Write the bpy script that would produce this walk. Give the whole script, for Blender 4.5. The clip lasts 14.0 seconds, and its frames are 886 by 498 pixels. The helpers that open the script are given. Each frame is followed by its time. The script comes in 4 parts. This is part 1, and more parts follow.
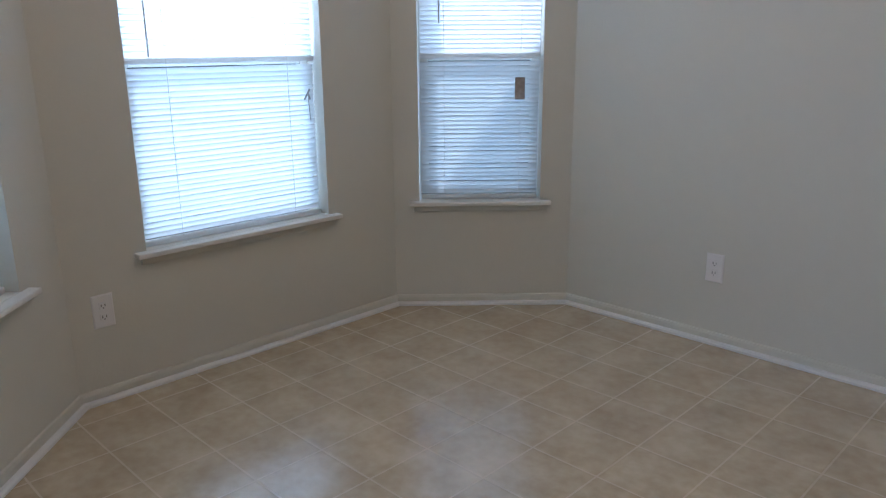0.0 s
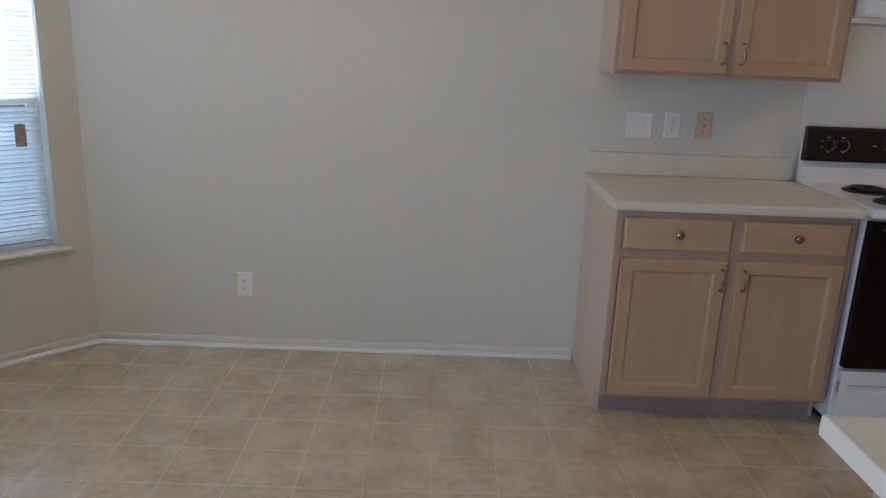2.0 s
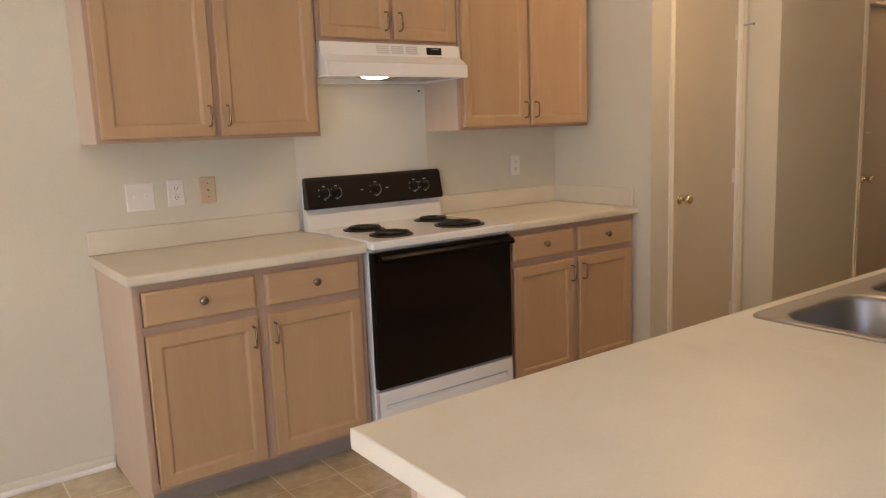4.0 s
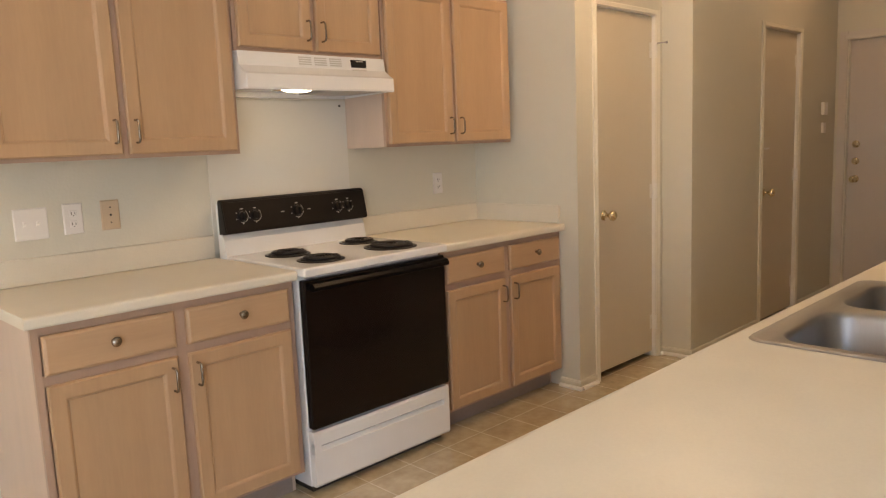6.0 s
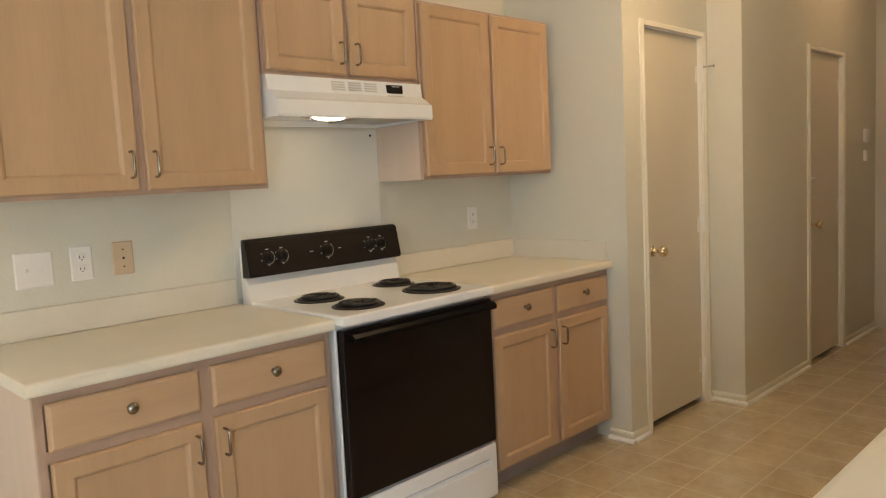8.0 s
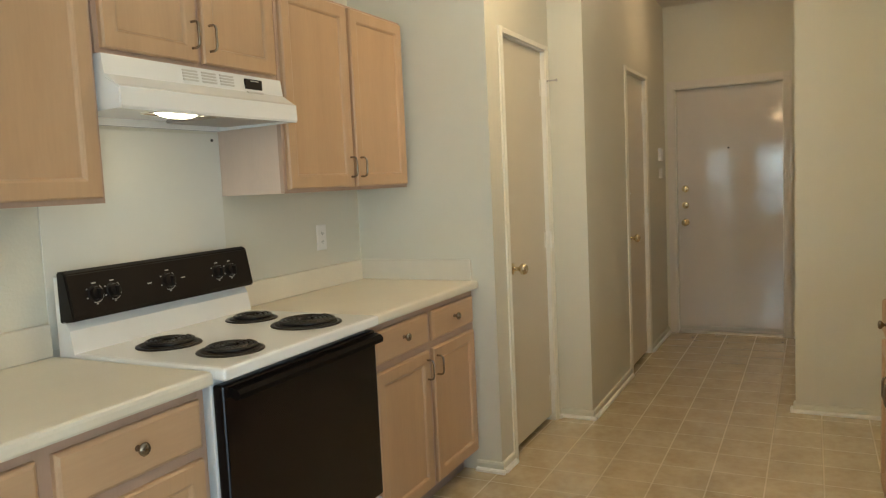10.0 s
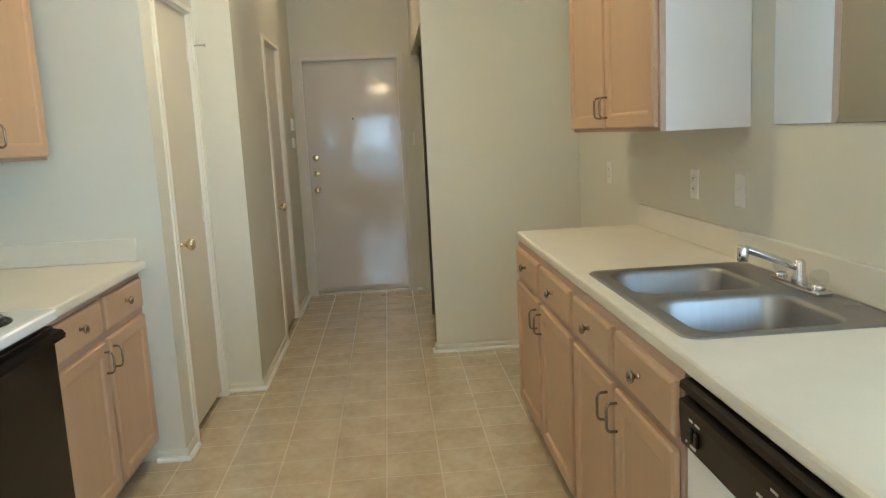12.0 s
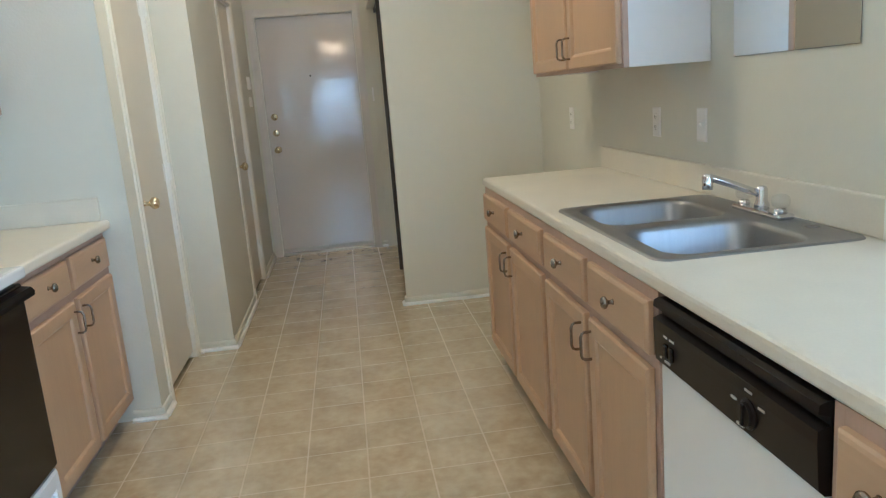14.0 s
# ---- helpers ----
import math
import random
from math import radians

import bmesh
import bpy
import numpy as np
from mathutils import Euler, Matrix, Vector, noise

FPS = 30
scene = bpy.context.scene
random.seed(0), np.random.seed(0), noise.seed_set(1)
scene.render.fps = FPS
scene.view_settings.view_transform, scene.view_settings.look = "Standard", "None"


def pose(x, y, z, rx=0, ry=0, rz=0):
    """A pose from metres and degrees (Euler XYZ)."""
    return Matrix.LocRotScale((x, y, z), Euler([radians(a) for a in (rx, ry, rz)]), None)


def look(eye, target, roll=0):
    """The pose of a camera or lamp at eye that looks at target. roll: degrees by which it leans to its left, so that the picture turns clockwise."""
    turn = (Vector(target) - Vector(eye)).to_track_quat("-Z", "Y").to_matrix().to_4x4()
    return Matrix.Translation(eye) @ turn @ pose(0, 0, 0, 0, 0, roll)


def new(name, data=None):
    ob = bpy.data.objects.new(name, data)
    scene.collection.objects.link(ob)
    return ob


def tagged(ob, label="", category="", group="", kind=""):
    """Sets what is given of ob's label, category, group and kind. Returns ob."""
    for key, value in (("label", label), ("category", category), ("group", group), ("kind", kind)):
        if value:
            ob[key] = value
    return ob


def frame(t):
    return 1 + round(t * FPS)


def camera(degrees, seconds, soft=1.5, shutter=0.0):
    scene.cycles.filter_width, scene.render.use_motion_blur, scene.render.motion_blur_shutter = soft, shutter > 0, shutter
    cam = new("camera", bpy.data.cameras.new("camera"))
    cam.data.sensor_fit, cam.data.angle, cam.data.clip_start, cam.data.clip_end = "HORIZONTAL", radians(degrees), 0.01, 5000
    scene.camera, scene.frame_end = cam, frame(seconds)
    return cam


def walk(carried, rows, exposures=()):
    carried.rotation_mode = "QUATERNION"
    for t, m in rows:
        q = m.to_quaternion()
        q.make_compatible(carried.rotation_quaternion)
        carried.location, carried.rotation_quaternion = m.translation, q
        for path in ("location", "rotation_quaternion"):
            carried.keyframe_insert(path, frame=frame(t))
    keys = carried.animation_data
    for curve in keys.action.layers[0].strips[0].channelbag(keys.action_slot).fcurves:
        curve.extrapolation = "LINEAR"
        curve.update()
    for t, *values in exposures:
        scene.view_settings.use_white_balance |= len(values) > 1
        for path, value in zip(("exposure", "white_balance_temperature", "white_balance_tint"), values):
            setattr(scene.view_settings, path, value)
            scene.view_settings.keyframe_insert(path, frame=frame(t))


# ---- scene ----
cam = camera(61.8, 14.0, soft=1.25)

PATH = [
    (0, (-1.282, -2.798, 1.189), (-2.639, -1.425, 0.660), -0.45),
    (0.5, (-1.555, -2.915, 1.168), (-2.672, -1.362, 0.573), 1.3),
    (1, (-1.461, -3.061, 1.27), (-2.283, -1.358, 0.615), 1.45),
    (1.5, (-1.576, -3.313, 1.381), (-1.927, -1.445, 0.758), 2.8),
    (2, (-1.621, -3.345, 1.448), (-1.595, -1.417, 0.917), 2.3),
    (2.5, (-1.724, -3.257, 1.425), (-1.263, -1.358, 0.998), 2.4),
    (3, (-1.577, -3.178, 1.37), (-0.829, -1.351, 1.049), 1.2),
    (3.5, (-1.499, -3.216, 1.345), (-0.522, -1.494, 1.063), -1.0),
    (4, (-1.52, -3.282, 1.368), (-0.365, -1.681, 1.051), -2.2),
    (4.2, (-1.544, -3.295, 1.382), (-0.332, -1.742, 1.04), -2.3),
    (6.3, (-1.554, -2.961, 1.369), (-0.16, -1.554, 1.092), -2.4),
    (6.5, (-1.531, -2.941, 1.377), (-0.149, -1.52, 1.109), -2.5),
    (7, (-1.511, -2.887, 1.395), (-0.15, -1.442, 1.151), -2.7),
    (7.2, (-1.502, -2.85, 1.393), (-0.144, -1.401, 1.164), -2.8),
    (9.3, (-1.405, -2.235, 1.348), (0.202, -1.052, 1.214), -3.0),
    (9.5, (-1.399, -2.177, 1.353), (0.253, -1.059, 1.211), -2.9),
    (10, (-1.417, -2.038, 1.377), (0.363, -1.144, 1.198), -2.65),
    (10.5, (-1.428, -1.996, 1.361), (0.449, -1.341, 1.139), -3.1),
    (11, (-1.428, -1.926, 1.381), (0.514, -1.538, 1.099), -3.45),
    (11.5, (-1.442, -1.849, 1.392), (0.53, -1.735, 1.079), -3.2),
    (12, (-1.515, -1.707, 1.393), (0.456, -1.84, 1.083), -2.85),
    (12.5, (-1.528, -1.687, 1.38), (0.43, -1.92, 1.046), -3.55),
    (13, (-1.535, -1.697, 1.36), (0.415, -1.944, 0.992), -4.35),
    (13.5, (-1.535, -1.699, 1.341), (0.412, -1.926, 0.948), -4.75),
    (14, (-1.542, -1.665, 1.334), (0.401, -1.894, 0.918), -4.6),
]
walk(cam, [(t, look(eye, target, roll)) for t, eye, target, roll in PATH],
     [(0.0, 0.0, 4950, 18), (1.0, 0.12, 4850, 18), (1.5, 0.22, 4900, 18), (2.2, 0.28, 5300, 18), (3.0, 0.64, 6000, 21), (4.2, 1.10, 6750, 23),
      (7.2, 1.30, 6650, 15), (9.5, 1.26, 5950, 4), (10.5, 1.48, 5800, 0), (11.5, 1.62, 5250, -2), (12.5, 1.68, 4900, -1), (14.0, 1.66, 4550, 2)])


# ---- light ----
SUN_DIR = Vector((-0.80, 0.14, 0.60)).normalized()
world = bpy.data.worlds.new("world")
scene.world = world
world.use_nodes = True
wn, wl = world.node_tree.nodes, world.node_tree.links
sky = wn.new("ShaderNodeTexSky")
sky.sky_type, sky.sun_disc = "NISHITA", False
sky.sun_elevation = math.asin(SUN_DIR.z)
sky.sun_rotation = math.atan2(SUN_DIR.x, SUN_DIR.y)
wn["Background"].inputs["Strength"].default_value = 0.15
wl.new(sky.outputs[0], wn["Background"].inputs["Color"])
sun = new("sun", bpy.data.lights.new("sun", "SUN"))
sun.data.energy, sun.data.angle, sun.data.color = 5.0, radians(0.5), (1.0, 0.95, 0.88)
sun.matrix_world = look(SUN_DIR * 30, (0, 0, 0))


def daylight(x, y, z, tx, ty, w, h, watts):
    """Sky light standing in an opening of the outer wall."""
    d = bpy.data.lights.new("daylight", "AREA")
    d.shape, d.size, d.size_y, d.energy, d.color = "RECTANGLE", w, h, watts, (0.74, 0.87, 1.0)
    ob = new("daylight", d)
    ob.matrix_world = look((x, y, z), (tx, ty, z))


daylight(-3.30, -4.5, 1.10, 0, -4.5, 2.3, 1.95, 32)   # fill light added in an unseen opening of the living room
daylight(-4.02, -1.35, 1.18, 0, -1.35, 0.80, 1.3, 35)  # behind the bay blinds
daylight(-3.64, -0.20, 1.18, -2.64, -1.20, 0.55, 1.3, 8.0)
daylight(-3.60, -2.44, 1.18, -2.60, -1.44, 0.46, 1.3, 9)

# ---- plan ----
CEIL = 2.74
RET_X = 1.715          # return wall beside the range counter
PAN_Y = -0.725         # pantry door wall
COR_X, COR_Y = 2.605, -0.92  # corridor wall
ENT_X = 5.075          # entry wall
SINK_Y = -2.90         # sink wall
SINK_X0 = -0.13        # its free end
ALC_X, ALC_Y = 3.085, -1.95  # wall beside the refrigerator gap
BAY = [(-3.22, -2.60), (-3.79, -2.03), (-3.79, -0.575), (-3.22, 0.0)]
SOUTH = -6.2


# ---- materials ----
def ramp_mat(name, base, var=0.06, scale=3.0, fine=60.0, rough=0.5, bump=0.0, bump_scale=200.0, metal=0.0, spec=0.5,
             stretch=(1, 1, 1), rand=0.0, coat=0.0, island=False):
    """A painted or plain surface: two scales of tone, a fine relief."""
    m = bpy.data.materials.new(name)
    m.use_nodes = True
    n, l = m.node_tree.nodes, m.node_tree.links
    b = n["Principled BSDF"]
    co = n.new("ShaderNodeTexCoord")
    mp = n.new("ShaderNodeMapping")
    mp.inputs["Scale"].default_value = stretch
    l.new(co.outputs["Object"], mp.inputs["Vector"])
    big, small = n.new("ShaderNodeTexNoise"), n.new("ShaderNodeTexNoise")
    big.inputs["Scale"].default_value, small.inputs["Scale"].default_value = scale, fine
    big.inputs["Detail"].default_value, small.inputs["Detail"].default_value = 4, 3
    l.new(mp.outputs[0], big.inputs["Vector"])
    l.new(mp.outputs[0], small.inputs["Vector"])
    add = n.new("ShaderNodeMath")
    add.operation = "MULTIPLY_ADD"
    add.inputs[1].default_value = 0.45
    l.new(small.outputs[0], add.inputs[0])
    l.new(big.outputs[0], add.inputs[2])
    val = add.outputs[0]
    if rand:
        src = n.new("ShaderNodeNewGeometry").outputs["Random Per Island"] if island else n.new("ShaderNodeObjectInfo").outputs["Random"]
        add2 = n.new("ShaderNodeMath")
        add2.operation = "MULTIPLY_ADD"
        add2.inputs[1].default_value = rand
        l.new(src, add2.inputs[0])
        l.new(val, add2.inputs[2])
        val = add2.outputs[0]
    cr = n.new("ShaderNodeValToRGB")
    cr.color_ramp.elements[0].position, cr.color_ramp.elements[1].position = (0.40, 0.98) if var > 0.04 else (0.2, 1.0)
    cr.color_ramp.elements[0].color = (*[c * (1 - var) for c in base], 1)
    cr.color_ramp.elements[1].color = (*[min(1, c * (1 + var)) for c in base], 1)
    l.new(val, cr.inputs[0])
    l.new(cr.outputs[0], b.inputs["Base Color"])
    b.inputs["Metallic"].default_value = metal
    b.inputs["Specular IOR Level"].default_value = spec
    b.inputs["Coat Weight"].default_value = coat
    b.inputs["Coat Roughness"].default_value = 0.15
    mr = n.new("ShaderNodeMapRange")
    mr.inputs["To Min"].default_value, mr.inputs["To Max"].default_value = rough * 0.85, min(1, rough * 1.15)
    l.new(big.outputs[0], mr.inputs["Value"])
    l.new(mr.outputs[0], b.inputs["Roughness"])
    if bump:
        tx, bp = n.new("ShaderNodeTexNoise"), n.new("ShaderNodeBump")
        tx.inputs["Scale"].default_value, tx.inputs["Detail"].default_value = bump_scale, 3
        l.new(mp.outputs[0], tx.inputs["Vector"])
        bp.inputs["Strength"].default_value, bp.inputs["Distance"].default_value = bump, 0.002
        l.new(tx.outputs[0], bp.inputs["Height"])
        l.new(bp.outputs[0], b.inputs["Normal"])
    return m


WALL = ramp_mat("wall_paint", (0.662, 0.643, 0.552), 0.03, 0.8, 20, 0.55, 0.35, 90)
CEILM = ramp_mat("ceiling_paint", (0.80, 0.78, 0.72), 0.02, 1, 30, 0.8, 0.6, 60)
TRIM = ramp_mat("trim_paint", (0.80, 0.78, 0.72), 0.03, 2, 40, 0.35, 0.05, 120)
DOORM = ramp_mat("door_paint", (0.66, 0.60, 0.485), 0.03, 2, 40, 0.34, 0.04, 120)
ENTRYM = ramp_mat("entry_paint", (0.64, 0.60, 0.575), 0.02, 1.2, 30, 0.085, 0.02, 35, spec=0.6)
CASING = ramp_mat("casing_paint", (0.78, 0.75, 0.65), 0.03, 2, 40, 0.35, 0.05, 120)
ENTRYCASE = ramp_mat("entry_casing_paint", (0.67, 0.63, 0.585), 0.03, 2, 40, 0.30, 0.05, 120)
FRAMEM = ramp_mat("maple_frame", (0.45, 0.315, 0.235), 0.08, 2, 30, 0.45, 0.04, 150, stretch=(6, 6, 0.8))
SHOE = ramp_mat("shoe_paint", (0.78, 0.77, 0.74), 0.05, 6, 60, 0.35)
WOOD = ramp_mat("maple", (0.467, 0.312, 0.185), 0.085, 1.6, 16, 0.40, 0.05, 150, stretch=(7, 7, 0.7), rand=0.12)
WOODH = ramp_mat("maple_across", (0.478, 0.324, 0.198), 0.085, 1.6, 16, 0.40, 0.05, 150, stretch=(0.7, 7, 7), rand=0.12)
PALE = ramp_mat("pickled_side", (0.62, 0.495, 0.405), 0.06, 2, 30, 0.5, 0.04, 150, stretch=(6, 6, 0.8))
WHITESIDE = ramp_mat("white_panel", (0.74, 0.71, 0.70), 0.03, 2, 30, 0.40)
COUNTER = ramp_mat("laminate", (0.690, 0.650, 0.553), 0.06, 5, 160, 0.36, 0.03, 300)
ENAMEL = ramp_mat("white_enamel", (0.80, 0.805, 0.80), 0.015, 2, 20, 0.18, coat=0.3)
BLACK = ramp_mat("black_gloss", (0.007, 0.005, 0.0045), 0.2, 3, 40, 0.14, spec=0.28)
HANDLEB = ramp_mat("black_handle", (0.006, 0.005, 0.0045), 0.2, 5, 60, 0.30, spec=0.05)
BLACKP = ramp_mat("black_plastic", (0.010, 0.008, 0.007), 0.2, 5, 60, 0.36, 0.05, 300, spec=0.3)
DWBLACK = ramp_mat("brown_black_plastic", (0.012, 0.0095, 0.008), 0.2, 5, 60, 0.38, 0.05, 300, spec=0.25)
COIL = ramp_mat("burner_black", (0.010, 0.008, 0.007), 0.25, 20, 100, 0.36, 0.1, 200, spec=0.35)
STEEL = ramp_mat("brushed_steel", (0.325, 0.328, 0.336), 0.08, 4, 90, 0.44, 0.02, 90, metal=1.0, stretch=(1, 14, 1))
CHROME = ramp_mat("chrome", (0.72, 0.72, 0.74), 0.03, 8, 60, 0.08, metal=1.0)
NICKEL = ramp_mat("nickel", (0.30, 0.265, 0.225), 0.15, 20, 90, 0.22, metal=1.0)
# dark metal of the door track, and the closet slit's shade as colour
BRONZE = ramp_mat("dark_track_and_slit", (0.045, 0.036, 0.030), 0.2, 8, 60, 0.45)
BRASS = ramp_mat("brass", (0.74, 0.66, 0.47), 0.08, 20, 90, 0.12, metal=1.0)
ALU = ramp_mat("aluminium", (0.40, 0.38, 0.36), 0.1, 10, 90, 0.35, metal=1.0)
PLATE = ramp_mat("white_plastic", (0.82, 0.80, 0.77), 0.02, 8, 60, 0.30)
TAN = ramp_mat("tan_plastic", (0.62, 0.48, 0.33), 0.05, 8, 60, 0.35)
DARK = ramp_mat("dark_slot", (0.03, 0.025, 0.02), 0.1, 8, 60, 0.6)
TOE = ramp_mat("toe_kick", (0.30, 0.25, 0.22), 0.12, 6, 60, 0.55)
STICK = ramp_mat("grey_sticker", (0.34, 0.30, 0.27), 0.25, 40, 120, 0.6)
GREYPRINT = ramp_mat("grey_print", (0.55, 0.53, 0.50), 0.05, 8, 60, 0.5)
GROUT = ramp_mat("vinyl_seam", (0.510, 0.421, 0.275), 0.13, 6.5, 26, 0.30, spec=0.5, coat=0.45)
GROUND = ramp_mat("dry_lawn", (0.20, 0.19, 0.10), 0.35, 1.5, 14, 0.9, 0.5, 20)
FENCE = ramp_mat("fence_wood", (0.34, 0.27, 0.20), 0.2, 3, 30, 0.8, 0.3, 60, stretch=(6, 6, 0.6), rand=0.2)


def tile_mat(name, island):
    m = ramp_mat(name, (0.47, 0.385, 0.255), 0.15, 6.5, 26.0, 0.25, 0.05, 60, rand=0.08, island=island, spec=0.9, coat=1.0)
    n, l = m.node_tree.nodes, m.node_tree.links
    ramp = [x for x in n if x.type == "VALTORGB"][0]
    pos = n.new("ShaderNodeNewGeometry")
    for link in [k for k in l if k.from_node.type == "TEX_COORD"]:
        l.new(pos.outputs["Position"], link.to_socket)
    ramp.color_ramp.elements[0].color = (0.385, 0.305, 0.185, 1)
    ramp.color_ramp.elements[1].color = (0.615, 0.515, 0.345, 1)
    return m


TILE, TILEJ = tile_mat("vinyl_tile", False), tile_mat("vinyl_tile_field", True)


def slat_mat():
    m = ramp_mat("blind_slat", (0.80, 0.81, 0.82), 0.02, 4, 60, 0.4, rand=0.06)
    n, l = m.node_tree.nodes, m.node_tree.links
    b, out = n["Principled BSDF"], n["Material Output"]
    tr, mx = n.new("ShaderNodeBsdfTranslucent"), n.new("ShaderNodeMixShader")
    tr.inputs["Color"].default_value = (0.84, 0.86, 0.82, 1)
    mx.inputs[0].default_value = 0.36
    l.new(b.outputs[0], mx.inputs[1])
    l.new(tr.outputs[0], mx.inputs[2])
    l.new(mx.outputs[0], out.inputs["Surface"])
    return m


SLAT = slat_mat()


def glass_mat(name, tint, share):
    m = bpy.data.materials.new(name)
    m.use_nodes = True
    n, l = m.node_tree.nodes, m.node_tree.links
    out = n["Material Output"]
    n.remove(n["Principled BSDF"])
    tr, gl, mx = n.new("ShaderNodeBsdfTransparent"), n.new("ShaderNodeBsdfGlossy"), n.new("ShaderNodeMixShader")
    tr.inputs["Color"].default_value = (*tint, 1)
    gl.inputs["Roughness"].default_value = 0.02
    mx.inputs[0].default_value = share
    l.new(tr.outputs[0], mx.inputs[1])
    l.new(gl.outputs[0], mx.inputs[2])
    l.new(mx.outputs[0], out.inputs["Surface"])
    return m


GLASS = glass_mat("window_glass", (0.93, 0.96, 0.96), 0.06)
SCREEN = glass_mat("insect_screen", (0.64, 0.66, 0.66), 0.02)
ACRYLIC = glass_mat("clear_acrylic", (0.95, 0.95, 0.94), 0.10)


def mirror_mat():
    m = bpy.data.materials.new("mirror_silver")
    m.use_nodes = True
    b = m.node_tree.nodes["Principled BSDF"]
    b.inputs["Base Color"].default_value = (0.86, 0.87, 0.85, 1)
    b.inputs["Metallic"].default_value, b.inputs["Roughness"].default_value = 1.0, 0.015
    return m


MIRROR = mirror_mat()


def glow(name, color, strength):
    m = bpy.data.materials.new(name)
    m.use_nodes = True
    b = m.node_tree.nodes["Principled BSDF"]
    b.inputs["Base Color"].default_value = (0.8, 0.75, 0.68, 1)
    b.inputs["Emission Color"].default_value = (*color, 1)
    b.inputs["Emission Strength"].default_value = strength
    return m


HOODGLOW = glow("hood_lens", (1.0, 0.80, 0.52), 7.0)
NOOKGLOW = glow("nook_shade", (1.0, 0.62, 0.32), 17.0)
KITCHENGLOW = glow("kitchen_lens", (1.0, 0.68, 0.36), 15.0)
HALLGLOW = glow("hall_shade", (1.0, 0.64, 0.34), 4.2)


# ---- building helpers ----
def part(name, bm, mat, parent=None, label="", smooth=False):
    me = bpy.data.meshes.new(name)
    bmesh.ops.recalc_face_normals(bm, faces=bm.faces[:])
    bm.to_mesh(me)
    bm.free()
    me.materials.append(mat)
    if smooth:
        me.polygons.foreach_set("use_smooth", [True] * len(me.polygons))
    ob = new(name, me)
    if parent is not None:
        ob.parent = parent
    return tagged(ob, label)


def thing(name, label, category, m=None, group=""):
    ob = new(name)
    ob.empty_display_size = 0.05
    if m is not None:
        ob.matrix_world = m
    return tagged(ob, label, category, group)


def box(bm, x0, x1, y0, y1, z0, z1, bev=0.0, seg=2):
    vs = [bm.verts.new((x, y, z)) for x in (x0, x1) for y in (y0, y1) for z in (z0, z1)]
    fs = [(0, 1, 3, 2), (4, 6, 7, 5), (0, 4, 5, 1), (2, 3, 7, 6), (0, 2, 6, 4), (1, 5, 7, 3)]
    made = [bm.faces.new([vs[i] for i in f]) for f in fs]
    if bev:
        es = list({e for f in made for e in f.edges})
        bmesh.ops.bevel(bm, geom=es, offset=bev, segments=seg, affect="EDGES", profile=0.5)
    return bm


def rings(bm, x0, x1, z0, z1, steps, m=None):
    """A rectangular panel in the plane y, built from rings (inset, y), the last one closed."""
    rows = []
    for inset, y in steps:
        rows.append([bm.verts.new(p) for p in ((x0 + inset, y, z0 + inset), (x1 - inset, y, z0 + inset), (x1 - inset, y, z1 - inset), (x0 + inset, y, z1 - inset))])
    for a, b in zip(rows, rows[1:]):
        for i in range(4):
            bm.faces.new((a[i], a[(i + 1) % 4], b[(i + 1) % 4], b[i]))
    bm.faces.new(rows[-1])
    bm.faces.new(rows[0][::-1])
    if m is not None:
        bmesh.ops.transform(bm, matrix=m, verts=[v for r in rows for v in r])
    return bm


def lathe(bm, profile, seg=24, m=None):
    made = []
    for r, z in profile:
        made.append([bm.verts.new((max(r, 1e-4) * math.cos(2 * math.pi * i / seg), max(r, 1e-4) * math.sin(2 * math.pi * i / seg), z)) for i in range(seg)])
    for a, b in zip(made, made[1:]):
        for i in range(seg):
            bm.faces.new((a[i], a[(i + 1) % seg], b[(i + 1) % seg], b[i]))
    bm.faces.new(made[0][::-1])
    bm.faces.new(made[-1])
    if m is not None:
        bmesh.ops.transform(bm, matrix=m, verts=[v for r in made for v in r])
    return bm


def tube(bm, pts, r, seg=8):
    pts = [Vector(p) for p in pts]
    made = []
    for i, p in enumerate(pts):
        d = (pts[min(i + 1, len(pts) - 1)] - pts[max(i - 1, 0)]).normalized()
        side = d.cross(Vector((0.31, 0.87, 0.41))).normalized()
        up = d.cross(side)
        made.append([bm.verts.new(p + r * (math.cos(2 * math.pi * k / seg) * side + math.sin(2 * math.pi * k / seg) * up)) for k in range(seg)])
    for a, b in zip(made, made[1:]):
        for k in range(seg):
            bm.faces.new((a[k], a[(k + 1) % seg], b[(k + 1) % seg], b[k]))
    bm.faces.new(made[0][::-1])
    bm.faces.new(made[-1])
    return bm


def prism(bm, profile, x0, x1):
    """A profile of (y, z) pushed along x."""
    a = [bm.verts.new((x0, y, z)) for y, z in profile]
    b = [bm.verts.new((x1, y, z)) for y, z in profile]
    n = len(profile)
    for i in range(n):
        bm.faces.new((a[i], a[(i + 1) % n], b[(i + 1) % n], b[i]))
    bm.faces.new(a[::-1])
    bm.faces.new(b)
    return bm


def B():
    return bmesh.new()


FRONT = Matrix.Rotation(radians(90), 4, "X")  # lathe axis z -> -y


# ---- structure ----
def frame_of(a, b):
    """Local x from a to b along the wall, y out of the room."""
    d = Vector((b[0] - a[0], b[1] - a[1], 0))
    return Matrix.Translation((a[0], a[1], 0)) @ Matrix.Rotation(math.atan2(d.y, d.x), 4, "Z"), d.length


